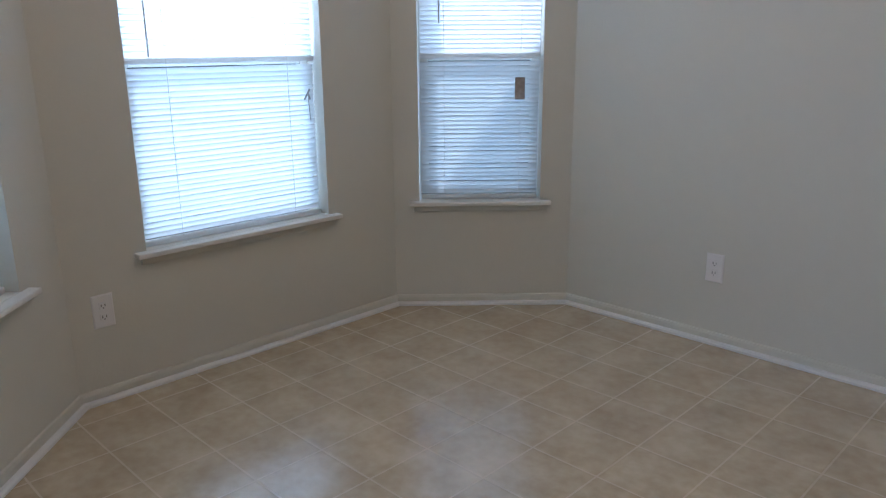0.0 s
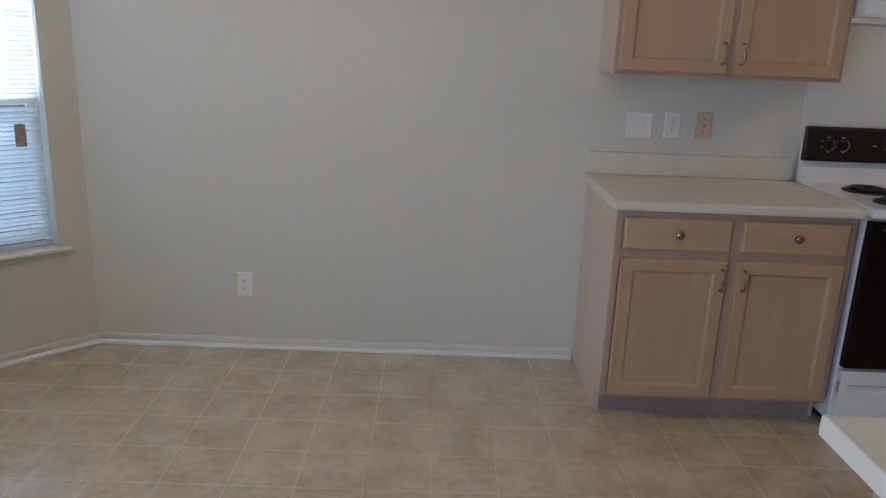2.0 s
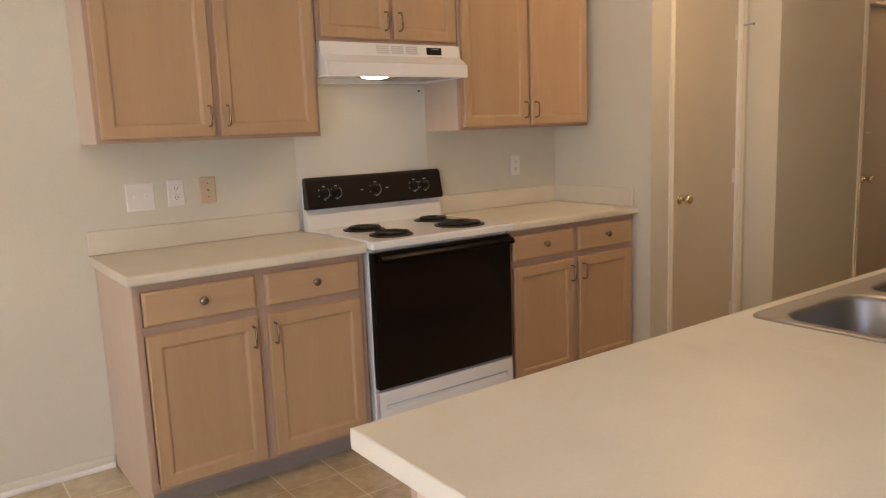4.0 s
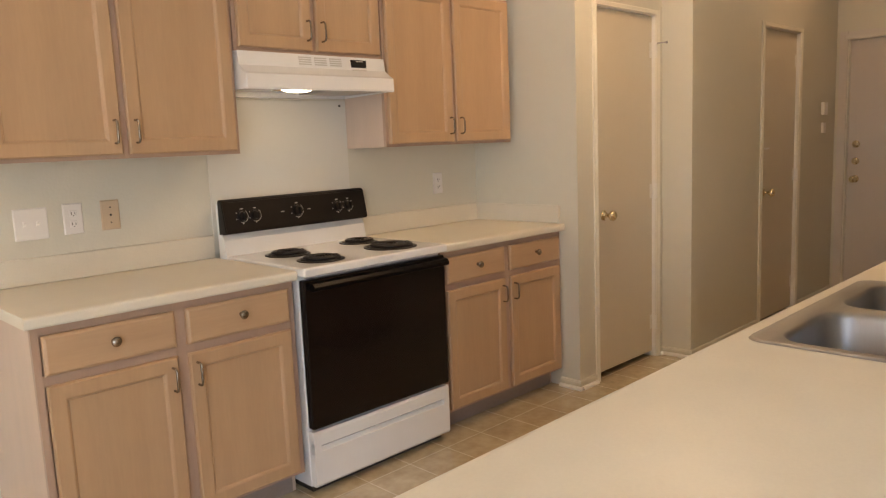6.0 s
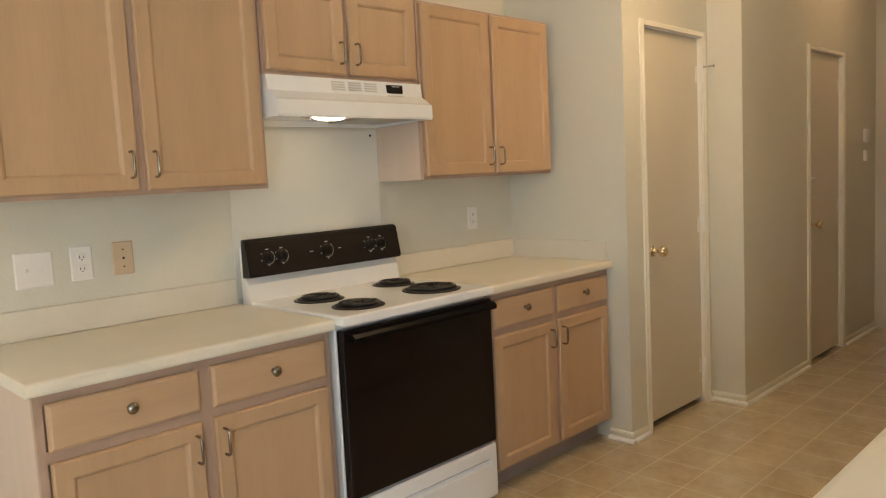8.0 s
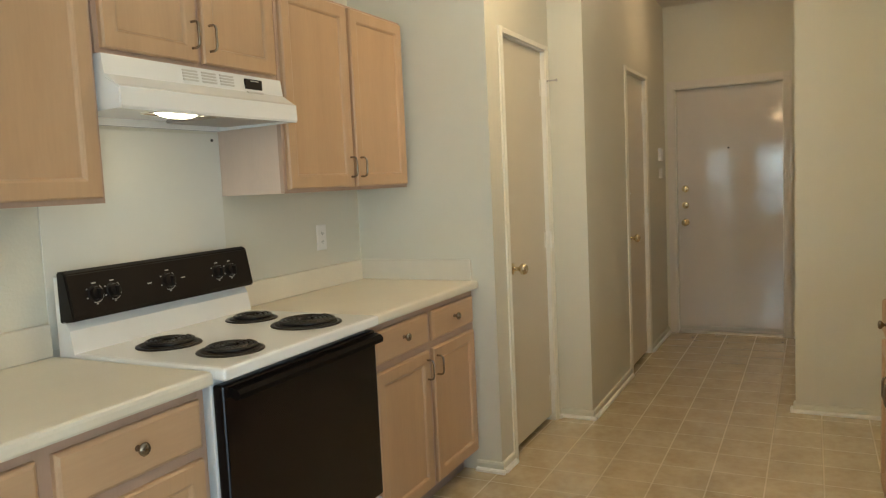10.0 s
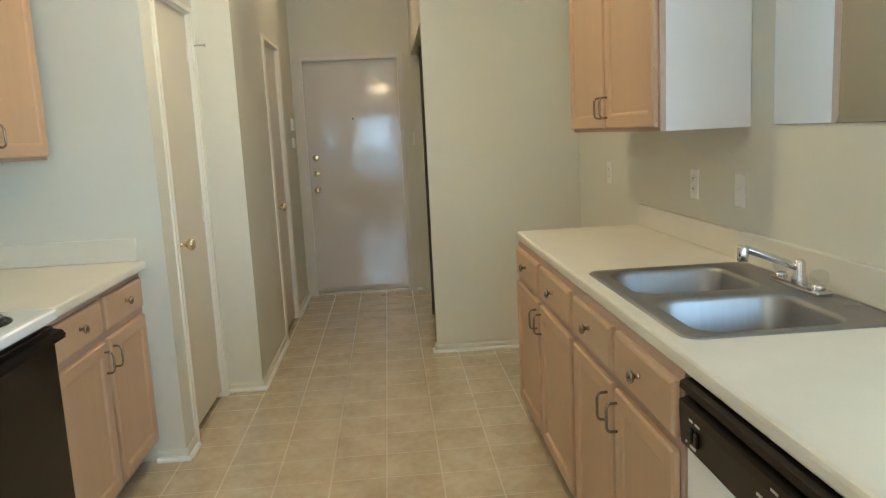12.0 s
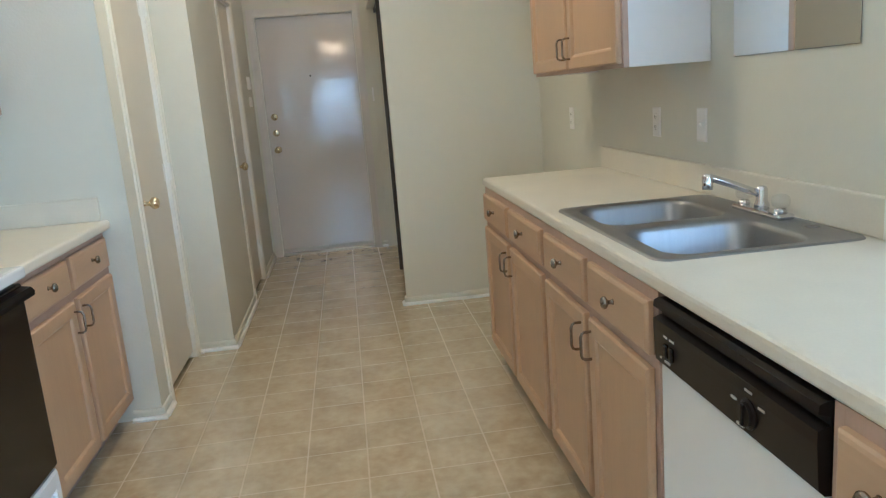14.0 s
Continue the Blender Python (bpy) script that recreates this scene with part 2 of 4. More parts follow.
def wall(name, a, b, thick=0.12, holes=(), z1=CEIL, ext=(0.0, 0.0), label="painted drywall, pale greenish beige"):
    m, ln = frame_of(a, b)
    bm = B()
    x = -ext[0]
    for h0, h1, s0, s1 in sorted(holes):
        box(bm, x, h0, 0, thick, 0, z1)
        if s0 > 0:
            box(bm, h0, h1, 0, thick, 0, s0)
        box(bm, h0, h1, 0, thick, s1, z1)
        x = h1
    box(bm, x, ln + ext[1], 0, thick, 0, z1)
    ob = part(name, bm, WALL)
    ob.matrix_world = m
    return tagged(ob, label, "wall", kind="structure")


WIN_Z0, WIN_Z1, RAIL_Z = 0.491, 1.821, 1.146
WINDOWS = [(BAY[0], BAY[1], 0.08, 0.56), (BAY[1], BAY[2], 0.285, 1.080), (BAY[2], BAY[3], 0.115, 0.670)]
wall("wall_bay_south", BAY[0], BAY[1], 0.16, [(0.08, 0.56, WIN_Z0, WIN_Z1)], ext=(0.0, 0.06))
wall("wall_bay_west", BAY[1], BAY[2], 0.16, [(0.285, 1.080, WIN_Z0, WIN_Z1)], ext=(0.0, 0.0))
wall("wall_bay_north", BAY[2], BAY[3], 0.16, [(0.115, 0.670, WIN_Z0, WIN_Z1)], ext=(0.06, 0.06))
wall("wall_range", BAY[3], (RET_X, 0), 0.14, ext=(0, 0.1))
wall("wall_return", (RET_X, 0), (RET_X, PAN_Y), 0.10)
wall("wall_pantry", (RET_X + 0.10, PAN_Y), (COR_X, PAN_Y), 0.10, [(0.077, 0.712, 0, 2.065)])
wall("wall_jog", (COR_X, PAN_Y), (COR_X, COR_Y), 0.11)
wall("wall_corridor", (COR_X + 0.11, COR_Y), (ENT_X, COR_Y), 0.10, [(0.895, 1.555, 0, 2.065)])
wall("wall_entry", (ENT_X, COR_Y + 0.1), (ENT_X, -3.1), 0.14, [(0.186, 1.012, 0, 2.060)], ext=(0.0, 0.0))
wall("wall_corridor_south", (ENT_X, ALC_Y), (ALC_X, ALC_Y), 0.10, [(0.02, 1.93, 0, 2.065)], ext=(0, 0))
wall("wall_alcove", (ALC_X, ALC_Y - 0.10), (ALC_X, SINK_Y), 0.10)
wall("wall_sink", (5.2, SINK_Y), (SINK_X0, SINK_Y), 0.12)
# west opening out of view, added to hold the fill light
wall("wall_west", (-3.22, SOUTH), BAY[0], 0.14, [(0.5, 2.9, 0.05, 2.1)], ext=(0, 0.05))
wall("wall_south", (5.2, SOUTH), (-3.22, SOUTH), 0.14)
wall("wall_east", (5.2, SINK_Y - 0.12), (5.2, SOUTH), 0.14)
wall("wall_pantry_back", (RET_X + 0.1, -0.02), (5.2, -0.02), 0.12)
wall("wall_closet_end", (ENT_X, -0.02), (ENT_X, COR_Y + 0.1), 0.12)

bm = B()
box(bm, -4.3, 5.5, SOUTH - 0.2, 0.3, CEIL, CEIL + 0.1)
tagged(part("ceiling", bm, CEILM), "white textured drywall ceiling", "ceiling", kind="structure")
bm = B()
box(bm, -4.0, 5.4, SOUTH - 0.1, 0.2, -0.12, 0.0)
floor = tagged(part("floor", bm, GROUT), "beige vinyl floor with a mottled square tile pattern", "floor", kind="structure")
bm = B()
box(bm, -300, 300, -300, 300, -0.40, -0.20)
tagged(part("ground", bm, GROUND), "dry lawn outside the house", "ground", kind="structure")


def baseboard(a, b, cuts=(), ext=(0, 0)):
    """Wall-coloured base with a white shoe moulding, between door casings."""
    m, ln = frame_of(a, b)
    xs, x = [], -ext[0]
    for c0, c1 in cuts:
        xs.append((x, c0))
        x = c1
    xs.append((x, ln + ext[1]))
    for x0, x1 in xs:
        bm = B()
        prism(bm, [(0, 0), (-0.012, 0), (-0.012, 0.038), (-0.008, 0.048), (0, 0.050)], x0, x1)
        ob = part("baseboard", bm, WALL)
        ob.matrix_world = m
        tagged(ob, "low baseboard painted like the wall", "baseboard", kind="structure")
        bm = B()
        prism(bm, [(-0.0121, 0.001), (-0.029, 0.001), (-0.0285, 0.010), (-0.022, 0.0165), (-0.0121, 0.019)], x0 - 0.012 * (ext[0] > 0), x1 + 0.012 * (ext[1] > 0))
        part("shoe_moulding", bm, SHOE, ob, "white quarter-round shoe moulding")


baseboard(BAY[0], BAY[1])
baseboard(BAY[1], BAY[2])
baseboard(BAY[2], BAY[3])
baseboard(BAY[3], (-0.935, 0))
baseboard((RET_X, -0.60), (RET_X, PAN_Y), ext=(0, 0.012))
baseboard((RET_X, PAN_Y), (1.863, PAN_Y))
baseboard((2.556, PAN_Y), (COR_X, PAN_Y))
baseboard((COR_X, PAN_Y), (COR_X, COR_Y), ext=(0, 0.012))
baseboard((COR_X, COR_Y), (ENT_X, COR_Y), [(0.976, 1.694)])
baseboard((ENT_X, -1.90), (ENT_X, ALC_Y))
baseboard((ALC_X + 0.055, ALC_Y), (ALC_X, ALC_Y), ext=(0, 0.012))
baseboard((ALC_X, ALC_Y), (ALC_X, SINK_Y), ext=(0.012, 0))
baseboard((ALC_X, SINK_Y), (1.93, SINK_Y))


# ---- windows ----
def blind_slat_mesh(w, tilt):
    bm = B()
    rows = []
    for i in range(4):
        u = i / 3 - 0.5
        y, z = u * 0.025, 0.0022 * (1 - 4 * u * u)
        rows.append([bm.verts.new((x, y, z)) for x in (-w / 2, w / 2)])
    for a, b in zip(rows, rows[1:]):
        bm.faces.new((a[0], a[1], b[1], b[0]))
    me = bpy.data.meshes.new("slat")
    bmesh.ops.transform(bm, matrix=Matrix.Rotation(radians(tilt), 4, "X"), verts=bm.verts[:])
    bm.to_mesh(me)
    bm.free()
    me.materials.append(SLAT)
    return me


SLAT_TILTS = (-60.0, -62.0, -56.0)
for wi, (a, b, x0, x1) in enumerate(WINDOWS):
    m, ln = frame_of(a, b)
    win = new(f"window_{wi + 1}")
    win.matrix_world = m
    tagged(win, "white single-hung window with a closed mini blind", "window", kind="structure")
    # sash frames
    for name, z0, z1, y0 in (("lower_sash", WIN_Z0 + 0.03, RAIL_Z + 0.02, 0.085), ("upper_sash", RAIL_Z - 0.02, WIN_Z1 - 0.01, 0.115)):
        bm = B()
        box(bm, x0 + 0.008, x0 + 0.045, y0, y0 + 0.028, z0, z1, 0.003)
        box(bm, x1 - 0.045, x1 - 0.008, y0, y0 + 0.028, z0, z1, 0.003)
        box(bm, x0 + 0.045, x1 - 0.045, y0, y0 + 0.028, z0, z0 + 0.038, 0.003)
        box(bm, x0 + 0.045, x1 - 0.045, y0, y0 + 0.028, z1 - 0.038, z1, 0.003)
        sash = part(name, bm, TRIM, win)
        bm = B()
        box(bm, x0 + 0.045, x1 - 0.045, y0 + 0.012, y0 + 0.016, z0 + 0.038, z1 - 0.038)
        pane = part("pane", bm, GLASS, sash, "clear window glass")
        pane.visible_shadow = False
    bm = B()
    box(bm, x0 + 0.010, x1 - 0.010, 0.128, 0.129, WIN_Z0 + 0.012, RAIL_Z - 0.022)
    part("insect_screen", bm, SCREEN, win, "fine grey insect screen")
    # sill with rounded nose, apron under it
    bm = B()
    box(bm, x0 + 0.001, x1 - 0.001, -0.0005, 0.085, WIN_Z0 + 0.001, WIN_Z0 + 0.0122)
    box(bm, x0 - 0.045, x1 + 0.045, -0.042, -0.0008, WIN_Z0 - 0.006, WIN_Z0 + 0.0125, 0.004)
    part("window_sill", bm, TRIM, win, "white painted window sill")
    bm = B()
    box(bm, x0 - 0.025, x1 + 0.025, -0.012, -0.001, WIN_Z0 - 0.036, WIN_Z0 - 0.0065, 0.003)
    part("apron", bm, WALL, win)
    # blind in two lifts: an upper one behind the meeting rail's bottom bar, a lower one
    bl = thing("mini_blind", "white metal mini blind with narrow tilted slats, lowered over the window", "blind", m, "mini blinds in the bay windows")
    bw = x1 - x0 - 0.020
    bx = (x0 + x1) / 2
    slat = blind_slat_mesh(bw, SLAT_TILTS[wi])
    z, i = WIN_Z0 + 0.047, 0
    while z < WIN_Z1 - 0.04:
        if abs(z - RAIL_Z) > 0.014:
            ob = new("slat", slat)
            ob.parent = bl
            sag = 0.0012 * math.sin(i * 1.7 + wi)
            ob.matrix_local = Matrix.Translation((bx, 0.050, z + sag)) @ Matrix.Rotation(0.0014 * math.sin(i * 2.3 + wi), 4, "Y") @ Matrix.Rotation(radians(1.6 * math.sin(i * 3.1)), 4, "X")
        z += 0.0198
        i += 1
    bm = B()
    box(bm, bx - bw / 2, bx + bw / 2, 0.036, 0.062, RAIL_Z - 0.010, RAIL_Z + 0.010, 0.004)
    part("middle_bar", bm, SLAT, bl, "white bar across the blind")
    bm = B()
    box(bm, bx - bw / 2, bx + bw / 2, 0.034, 0.064, WIN_Z0 + 0.0125, WIN_Z0 + 0.034, 0.006)
    part("bottom_rail", bm, SLAT, bl, "white bottom rail")
    bm = B()
    box(bm, bx - bw / 2, bx + bw / 2, 0.030, 0.070, WIN_Z1 - 0.035, WIN_Z1 - 0.003, 0.004)
    part("head_rail", bm, SLAT, bl, "white head rail")
    for u in (0.18, 0.82):
        bm = B()
        tube(bm, [(x0 + 0.02 + u * bw, 0.0355, WIN_Z0 + 0.03), (x0 + 0.02 + u * bw, 0.0355, WIN_Z1 - 0.03)], 0.0011, 5)
        part("ladder_cord", bm, PLATE, bl)
    wx = x0 + (0.095 if wi else 0.06)
    bm = B()
    tube(bm, [(wx, 0.026, WIN_Z1 - 0.03), (wx, 0.024, RAIL_Z + (0.015 if wi == 1 else 0.14))], 0.0035, 6)
    part("tilt_wand", bm, GREYPRINT, bl, "thin grey tilt wand")
    if wi == 1:
        bm = B()
        tube(bm, [(x1 - 0.075, 0.024, 0.985), (x1 - 0.058, 0.022, 1.01), (x1 - 0.048, 0.024, 1.025)], 0.004, 6)
        tube(bm, [(x1 - 0.058, 0.022, 1.01), (x1 - 0.050, 0.020, 0.985)], 0.004, 6)
        tube(bm, [(x1 - 0.056, 0.024, 1.0), (x1 - 0.046, 0.028, 0.90)], 0.0015, 5)
        part("cord_tie", bm, ALU, bl, "knotted lift cord")
    if wi == 2:
        bm = B()
        box(bm, x1 - 0.122, x1 - 0.078, 0.022, 0.026, 0.956, 1.053, 0.001)
        part("tag", bm, STICK, bl, "grey paper tag hung on the blind")


# ---- doors ----
def knob(parent, x, z, mat, r=0.027, y=0.0, label="round brass knob"):
    bm = B()
    lathe(bm, [(0.030, 0.0), (0.031, 0.004), (0.024, 0.008), (0.011, 0.011), (0.0105, 0.036), (0.018, 0.042), (r + 0.001, 0.053), (r + 0.002, 0.066), (0.021, 0.077), (0.010, 0.081), (0.0, 0.082)], 24, Matrix.Translation((x, y, z)) @ FRONT)
    return part("knob", bm, mat, parent, label, True)


def flush_door(name, m, w, h, knob_x, hinge_x, label, knob_z=0.935, reveal=0.02, gap=0.022, casing=0.028, jamb=0.10, paint=None):
    """Local x across the opening, y into the wall; the slab is set back from the wall face."""
    d = new(name)
    d.matrix_world = m
    tagged(d, label, "door", kind="structure")
    bm = B()
    box(bm, 0.006, w - 0.006, reveal, reveal + 0.036, gap, h - 0.006, 0.002)
    slab = part("slab", bm, paint or DOORM, d)
    for x in (-casing, w):
        bm = B()
        prism_pts = [(-0.016, 0), (-0.016, casing * 0.25), (-0.012, casing * 0.55), (-0.009, casing), (-0.0005, casing), (-0.0005, 0)]
        prism(bm, prism_pts, 0.0, h + casing)
        flip = Matrix.Rotation(radians(-90), 4, "Y")
        bmesh.ops.transform(bm, matrix=flip, verts=bm.verts[:])
        xs = [v.co.x for v in bm.verts]
        off = x - min(xs)
        bmesh.ops.translate(bm, vec=(off, 0, 0), verts=bm.verts[:])
        part("casing", bm, ENTRYCASE if paint else CASING, d)
    bm = B()
    prism(bm, [(-0.0005, h), (-0.014, h), (-0.014, h + 0.02), (-0.010, h + casing - 0.002), (-0.0005, h + casing - 0.002)], -0.0, w)
    part("head_casing", bm, ENTRYCASE if paint else CASING, d)
    for x0, x1 in ((-0.002, 0.0055), (w - 0.0055, w + 0.002)):
        bm = B()
        box(bm, x0, x1, 0.0, jamb, 0.0, h)
        part("jamb", bm, TRIM, d)
    bm = B()
    box(bm, 0.0056, w - 0.0056, 0.0, jamb, h - 0.0055, h + 0.002)
    part("head_jamb", bm, TRIM, d)
    if knob_x is not None:
        knob(slab, knob_x, knob_z, BRASS, y=reveal)
    if hinge_x is not None:
        for hz in (0.22, h * 0.5, h - 0.20):
            bm = B()
            tube(bm, [(hinge_x, -0.006, hz - 0.045), (hinge_x, -0.006, hz + 0.045)], 0.0085, 10)
            box(bm, hinge_x - 0.003, hinge_x + 0.003, -0.004, reveal + 0.002, hz - 0.044, hz + 0.044)
            box(bm, hinge_x - 0.030, hinge_x - 0.001, reveal - 0.0022, reveal + 0.001, hz - 0.044, hz + 0.044)
            part("hinge", bm, TRIM, d, "painted hinge")
    return d, slab


pd, ps = flush_door("door_1", Matrix.Translation((1.892, PAN_Y, 0)), 0.635, 2.065, 0.098, 0.631, "narrow white flush pantry door, closed, brass knob", gap=0.034)
bm = B()
tube(bm, [(0.631, 0.0, 1.900), (0.634, -0.022, 1.902), (0.652, -0.060, 1.904)], 0.0045, 8)
lathe(bm, [(0.0, -0.004), (0.008, -0.002), (0.008, 0.004), (0.0, 0.006)], 10, Matrix.Translation((0.653, -0.062, 1.904)) @ FRONT)
part("hinge_stop", bm, ALU, pd, "metal hinge-pin door stop")
cd, cs = flush_door("door_2", Matrix.Translation((COR_X + 0.11 + 0.895, COR_Y, 0)), 0.66, 2.065, 0.098, 0.656, "white flush hall closet door, closed, brass knob")
bm = B()
box(bm, 0.10, 0.17, 0.010, 0.0195, 1.235, 1.248, 0.002)
part("latch", bm, PLATE, cd, "small white surface latch")
em = Matrix.Translation((ENT_X, COR_Y + 0.1 - 0.186, 0)) @ Matrix.Rotation(radians(-90), 4, "Z")
ed, es = flush_door("door_3", em, 0.826, 2.060, 0.068, None, "white steel entry door, closed, two deadbolts and a knob", knob_z=0.945, reveal=0.045, gap=0.016, casing=0.062, jamb=0.14, paint=ENTRYM)
es.rotation_euler.z = radians(-0.5)
for z in (1.09, 1.228):
    bm = B()
    lathe(bm, [(0.029, 0.0), (0.030, 0.006), (0.026, 0.014), (0.014, 0.016), (0.0, 0.017)], 24, Matrix.Translation((0.068, 0.045, z)) @ FRONT)
    box(bm, 0.063, 0.073, 0.016, 0.031, z - 0.016, z + 0.016, 0.003)
    part("deadbolt", bm, BRASS, es, "brass deadbolt thumb-turn", True)
bm = B()
lathe(bm, [(0.008, 0.0), (0.008, 0.003), (0.004, 0.004), (0.0, 0.002)], 12, Matrix.Translation((0.413, 0.045, 1.553)) @ FRONT)
part("peephole", bm, DARK, es, "dark peephole")
bm = B()
prism(bm, [(-0.02, 0.003), (-0.01, 0.020), (0.10, 0.020), (0.12, 0.003)], 0.007, 0.819)
part("threshold", bm, ALU, ed, "dark metal threshold")
bm = B()
box(bm, 0.01, 0.816, 0.038, 0.0445, 0.032, 0.058, 0.002)
part("door_sweep", bm, GREYPRINT, ed)
# bifold closet doors in the corridor's south side
bf = new("door_4")
bf.matrix_world = Matrix.Translation((ENT_X - 0.02, ALC_Y, 0)) @ Matrix.Rotation(radians(180), 4, "Z")
tagged(bf, "white bifold closet door, closed, set back in its opening", "door", kind="structure")
for k in range(4):
    bm = B()
    x0 = k * 0.472 + (0.004 if k < 2 else 0.030)
    box(bm, x0, x0 + 0.456, 0.082, 0.098, 0.02, 2.02, 0.003)
    part("leaf", bm, DOORM, bf)
bm = B()
box(bm, 0.004, 1.886, 0.060, 0.0995, 2.03, 2.064)
part("track", bm, BRONZE, bf, "dark metal door track")
# dark strip added where the closet opening shows a shaded slit
bm = B()
box(bm, 0.944, 0.972, 0.029, 0.0995, 0.001, 2.029, 0.002)
part("slit_strip", bm, BRONZE, bf, "dark strip added as the shaded slit between the closet doors")


# ---- cabinets ----
def pull(parent, x, z, y, vertical=True):
    """A small wire pull, 76 mm between its feet."""
    pts = []
    for u, o in ((-0.040, 0.0), (-0.040, -0.018), (-0.036, -0.026), (-0.026, -0.030), (0.026, -0.030), (0.036, -0.026), (0.040, -0.018), (0.040, 0.0)):
        pts.append((x, y + o, z + u) if vertical else (x + u, y + o, z))
    bm = B()
    tube(bm, pts, 0.0042, 8)
    return part("handle", bm, NICKEL, parent, "bent nickel wire handle", True)


def cab_knob(parent, x, z, y):
    bm = B()
    lathe(bm, [(0.008, 0.0), (0.0065, 0.003), (0.005, 0.010), (0.008, 0.014), (0.0155, 0.019), (0.0165, 0.024), (0.012, 0.029), (0.0, 0.031)], 18, Matrix.Translation((x, y, z)) @ FRONT)
    return part("knob", bm, NICKEL, parent, "round nickel knob", True)


def panel_door(parent, x0, x1, z0, z1, y, hx, hz):
    bm = B()
    rings(bm, x0, x1, z0, z1, [(0.0, y), (0.0, y - 0.013), (0.005, y - 0.019), (0.046, y - 0.019), (0.052, y - 0.016), (0.056, y - 0.010), (0.058, y - 0.009)])
    d = part("door", bm, WOOD, parent)
    pull(d, hx, hz, y - 0.019)
    return d


def drawer_front(parent, x0, x1, z0, z1, y, with_knob=True):
    bm = B()
    rings(bm, x0, x1, z0, z1, [(0.0, y), (0.0, y - 0.012), (0.004, y - 0.016), (0.010, y - 0.019)])
    d = part("drawer_front", bm, WOODH, parent)
    if with_knob:
        cab_knob(d, (x0 + x1) / 2, (z0 + z1) / 2 + 0.006, y - 0.019)
    return d


def base_cabinet(m, w, units, depth=0.605, label="", left_mat=None, right_mat=None):
    """Local x to the right, wall at y = 0, front towards -y; a toe kick under a framed front."""
    c = thing("base_cabinet", label or "light maple base cabinet with drawers over panel doors", "cabinet", m, "base cabinets")
    yf = -depth
    bm = B()
    box(bm, 0, 0.016, yf + 0.019, -0.002, 0.10, 0.876)
    box(bm, 0, 0.016, yf + 0.075, -0.002, 0.0, 0.10)
    part("side_panel", bm, left_mat or PALE, c)
    bm = B()
    box(bm, w - 0.016, w, yf + 0.019, -0.002, 0.10, 0.876)
    box(bm, w - 0.016, w, yf + 0.075, -0.002, 0.0, 0.10)
    part("side_panel", bm, right_mat or PALE, c)
    bm = B()
    box(bm, 0.016, w - 0.016, yf + 0.02, -0.002, 0.10, 0.116)
    box(bm, 0.016, w - 0.016, -0.010, -0.002, 0.116, 0.876)
    part("carcass", bm, PALE, c)
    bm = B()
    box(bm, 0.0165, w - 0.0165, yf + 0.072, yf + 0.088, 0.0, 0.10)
    part("toe_kick", bm, TOE, c, "mottled grey toe kick")
    bm = B()
    uw = w / units
    for k in range(units + 1):
        x = k * uw
        a, b2 = max(0, x - 0.021), min(w, x + 0.021)
        box(bm, a, b2, yf, yf + 0.0188, 0.10, 0.875)
    for k in range(units):
        a, b2 = (0.021 if k == 0 else k * uw + 0.021), (k + 1) * uw - 0.021
        box(bm, a, b2, yf + 0.0005, yf + 0.0185, 0.10, 0.132)
        box(bm, a, b2, yf + 0.0005, yf + 0.0185, 0.690, 0.722)
        box(bm, a, b2, yf + 0.0005, yf + 0.0185, 0.842, 0.875)
        box(bm, a, b2, yf + 0.012, yf + 0.016, 0.132, 0.690)
        box(bm, a, b2, yf + 0.012, yf + 0.016, 0.722, 0.842)
    part("face_frame", bm, FRAMEM, c, "greyish maple face frame")
    for k in range(units):
        x0, x1 = k * uw + 0.016 + (0.010 if k == 0 else 0.004), (k + 1) * uw - 0.016 - (0.010 if k == units - 1 else 0.004)
        if units == 1:
            x0, x1 = 0.026, w - 0.026
        drawer_front(c, x0, x1, 0.722, 0.848, yf)
        left = k % 2 == 0 and units > 1
        panel_door(c, x0, x1, 0.114, 0.690, yf, (x1 - 0.024) if left else (x0 + 0.024), 0.615)
    return c


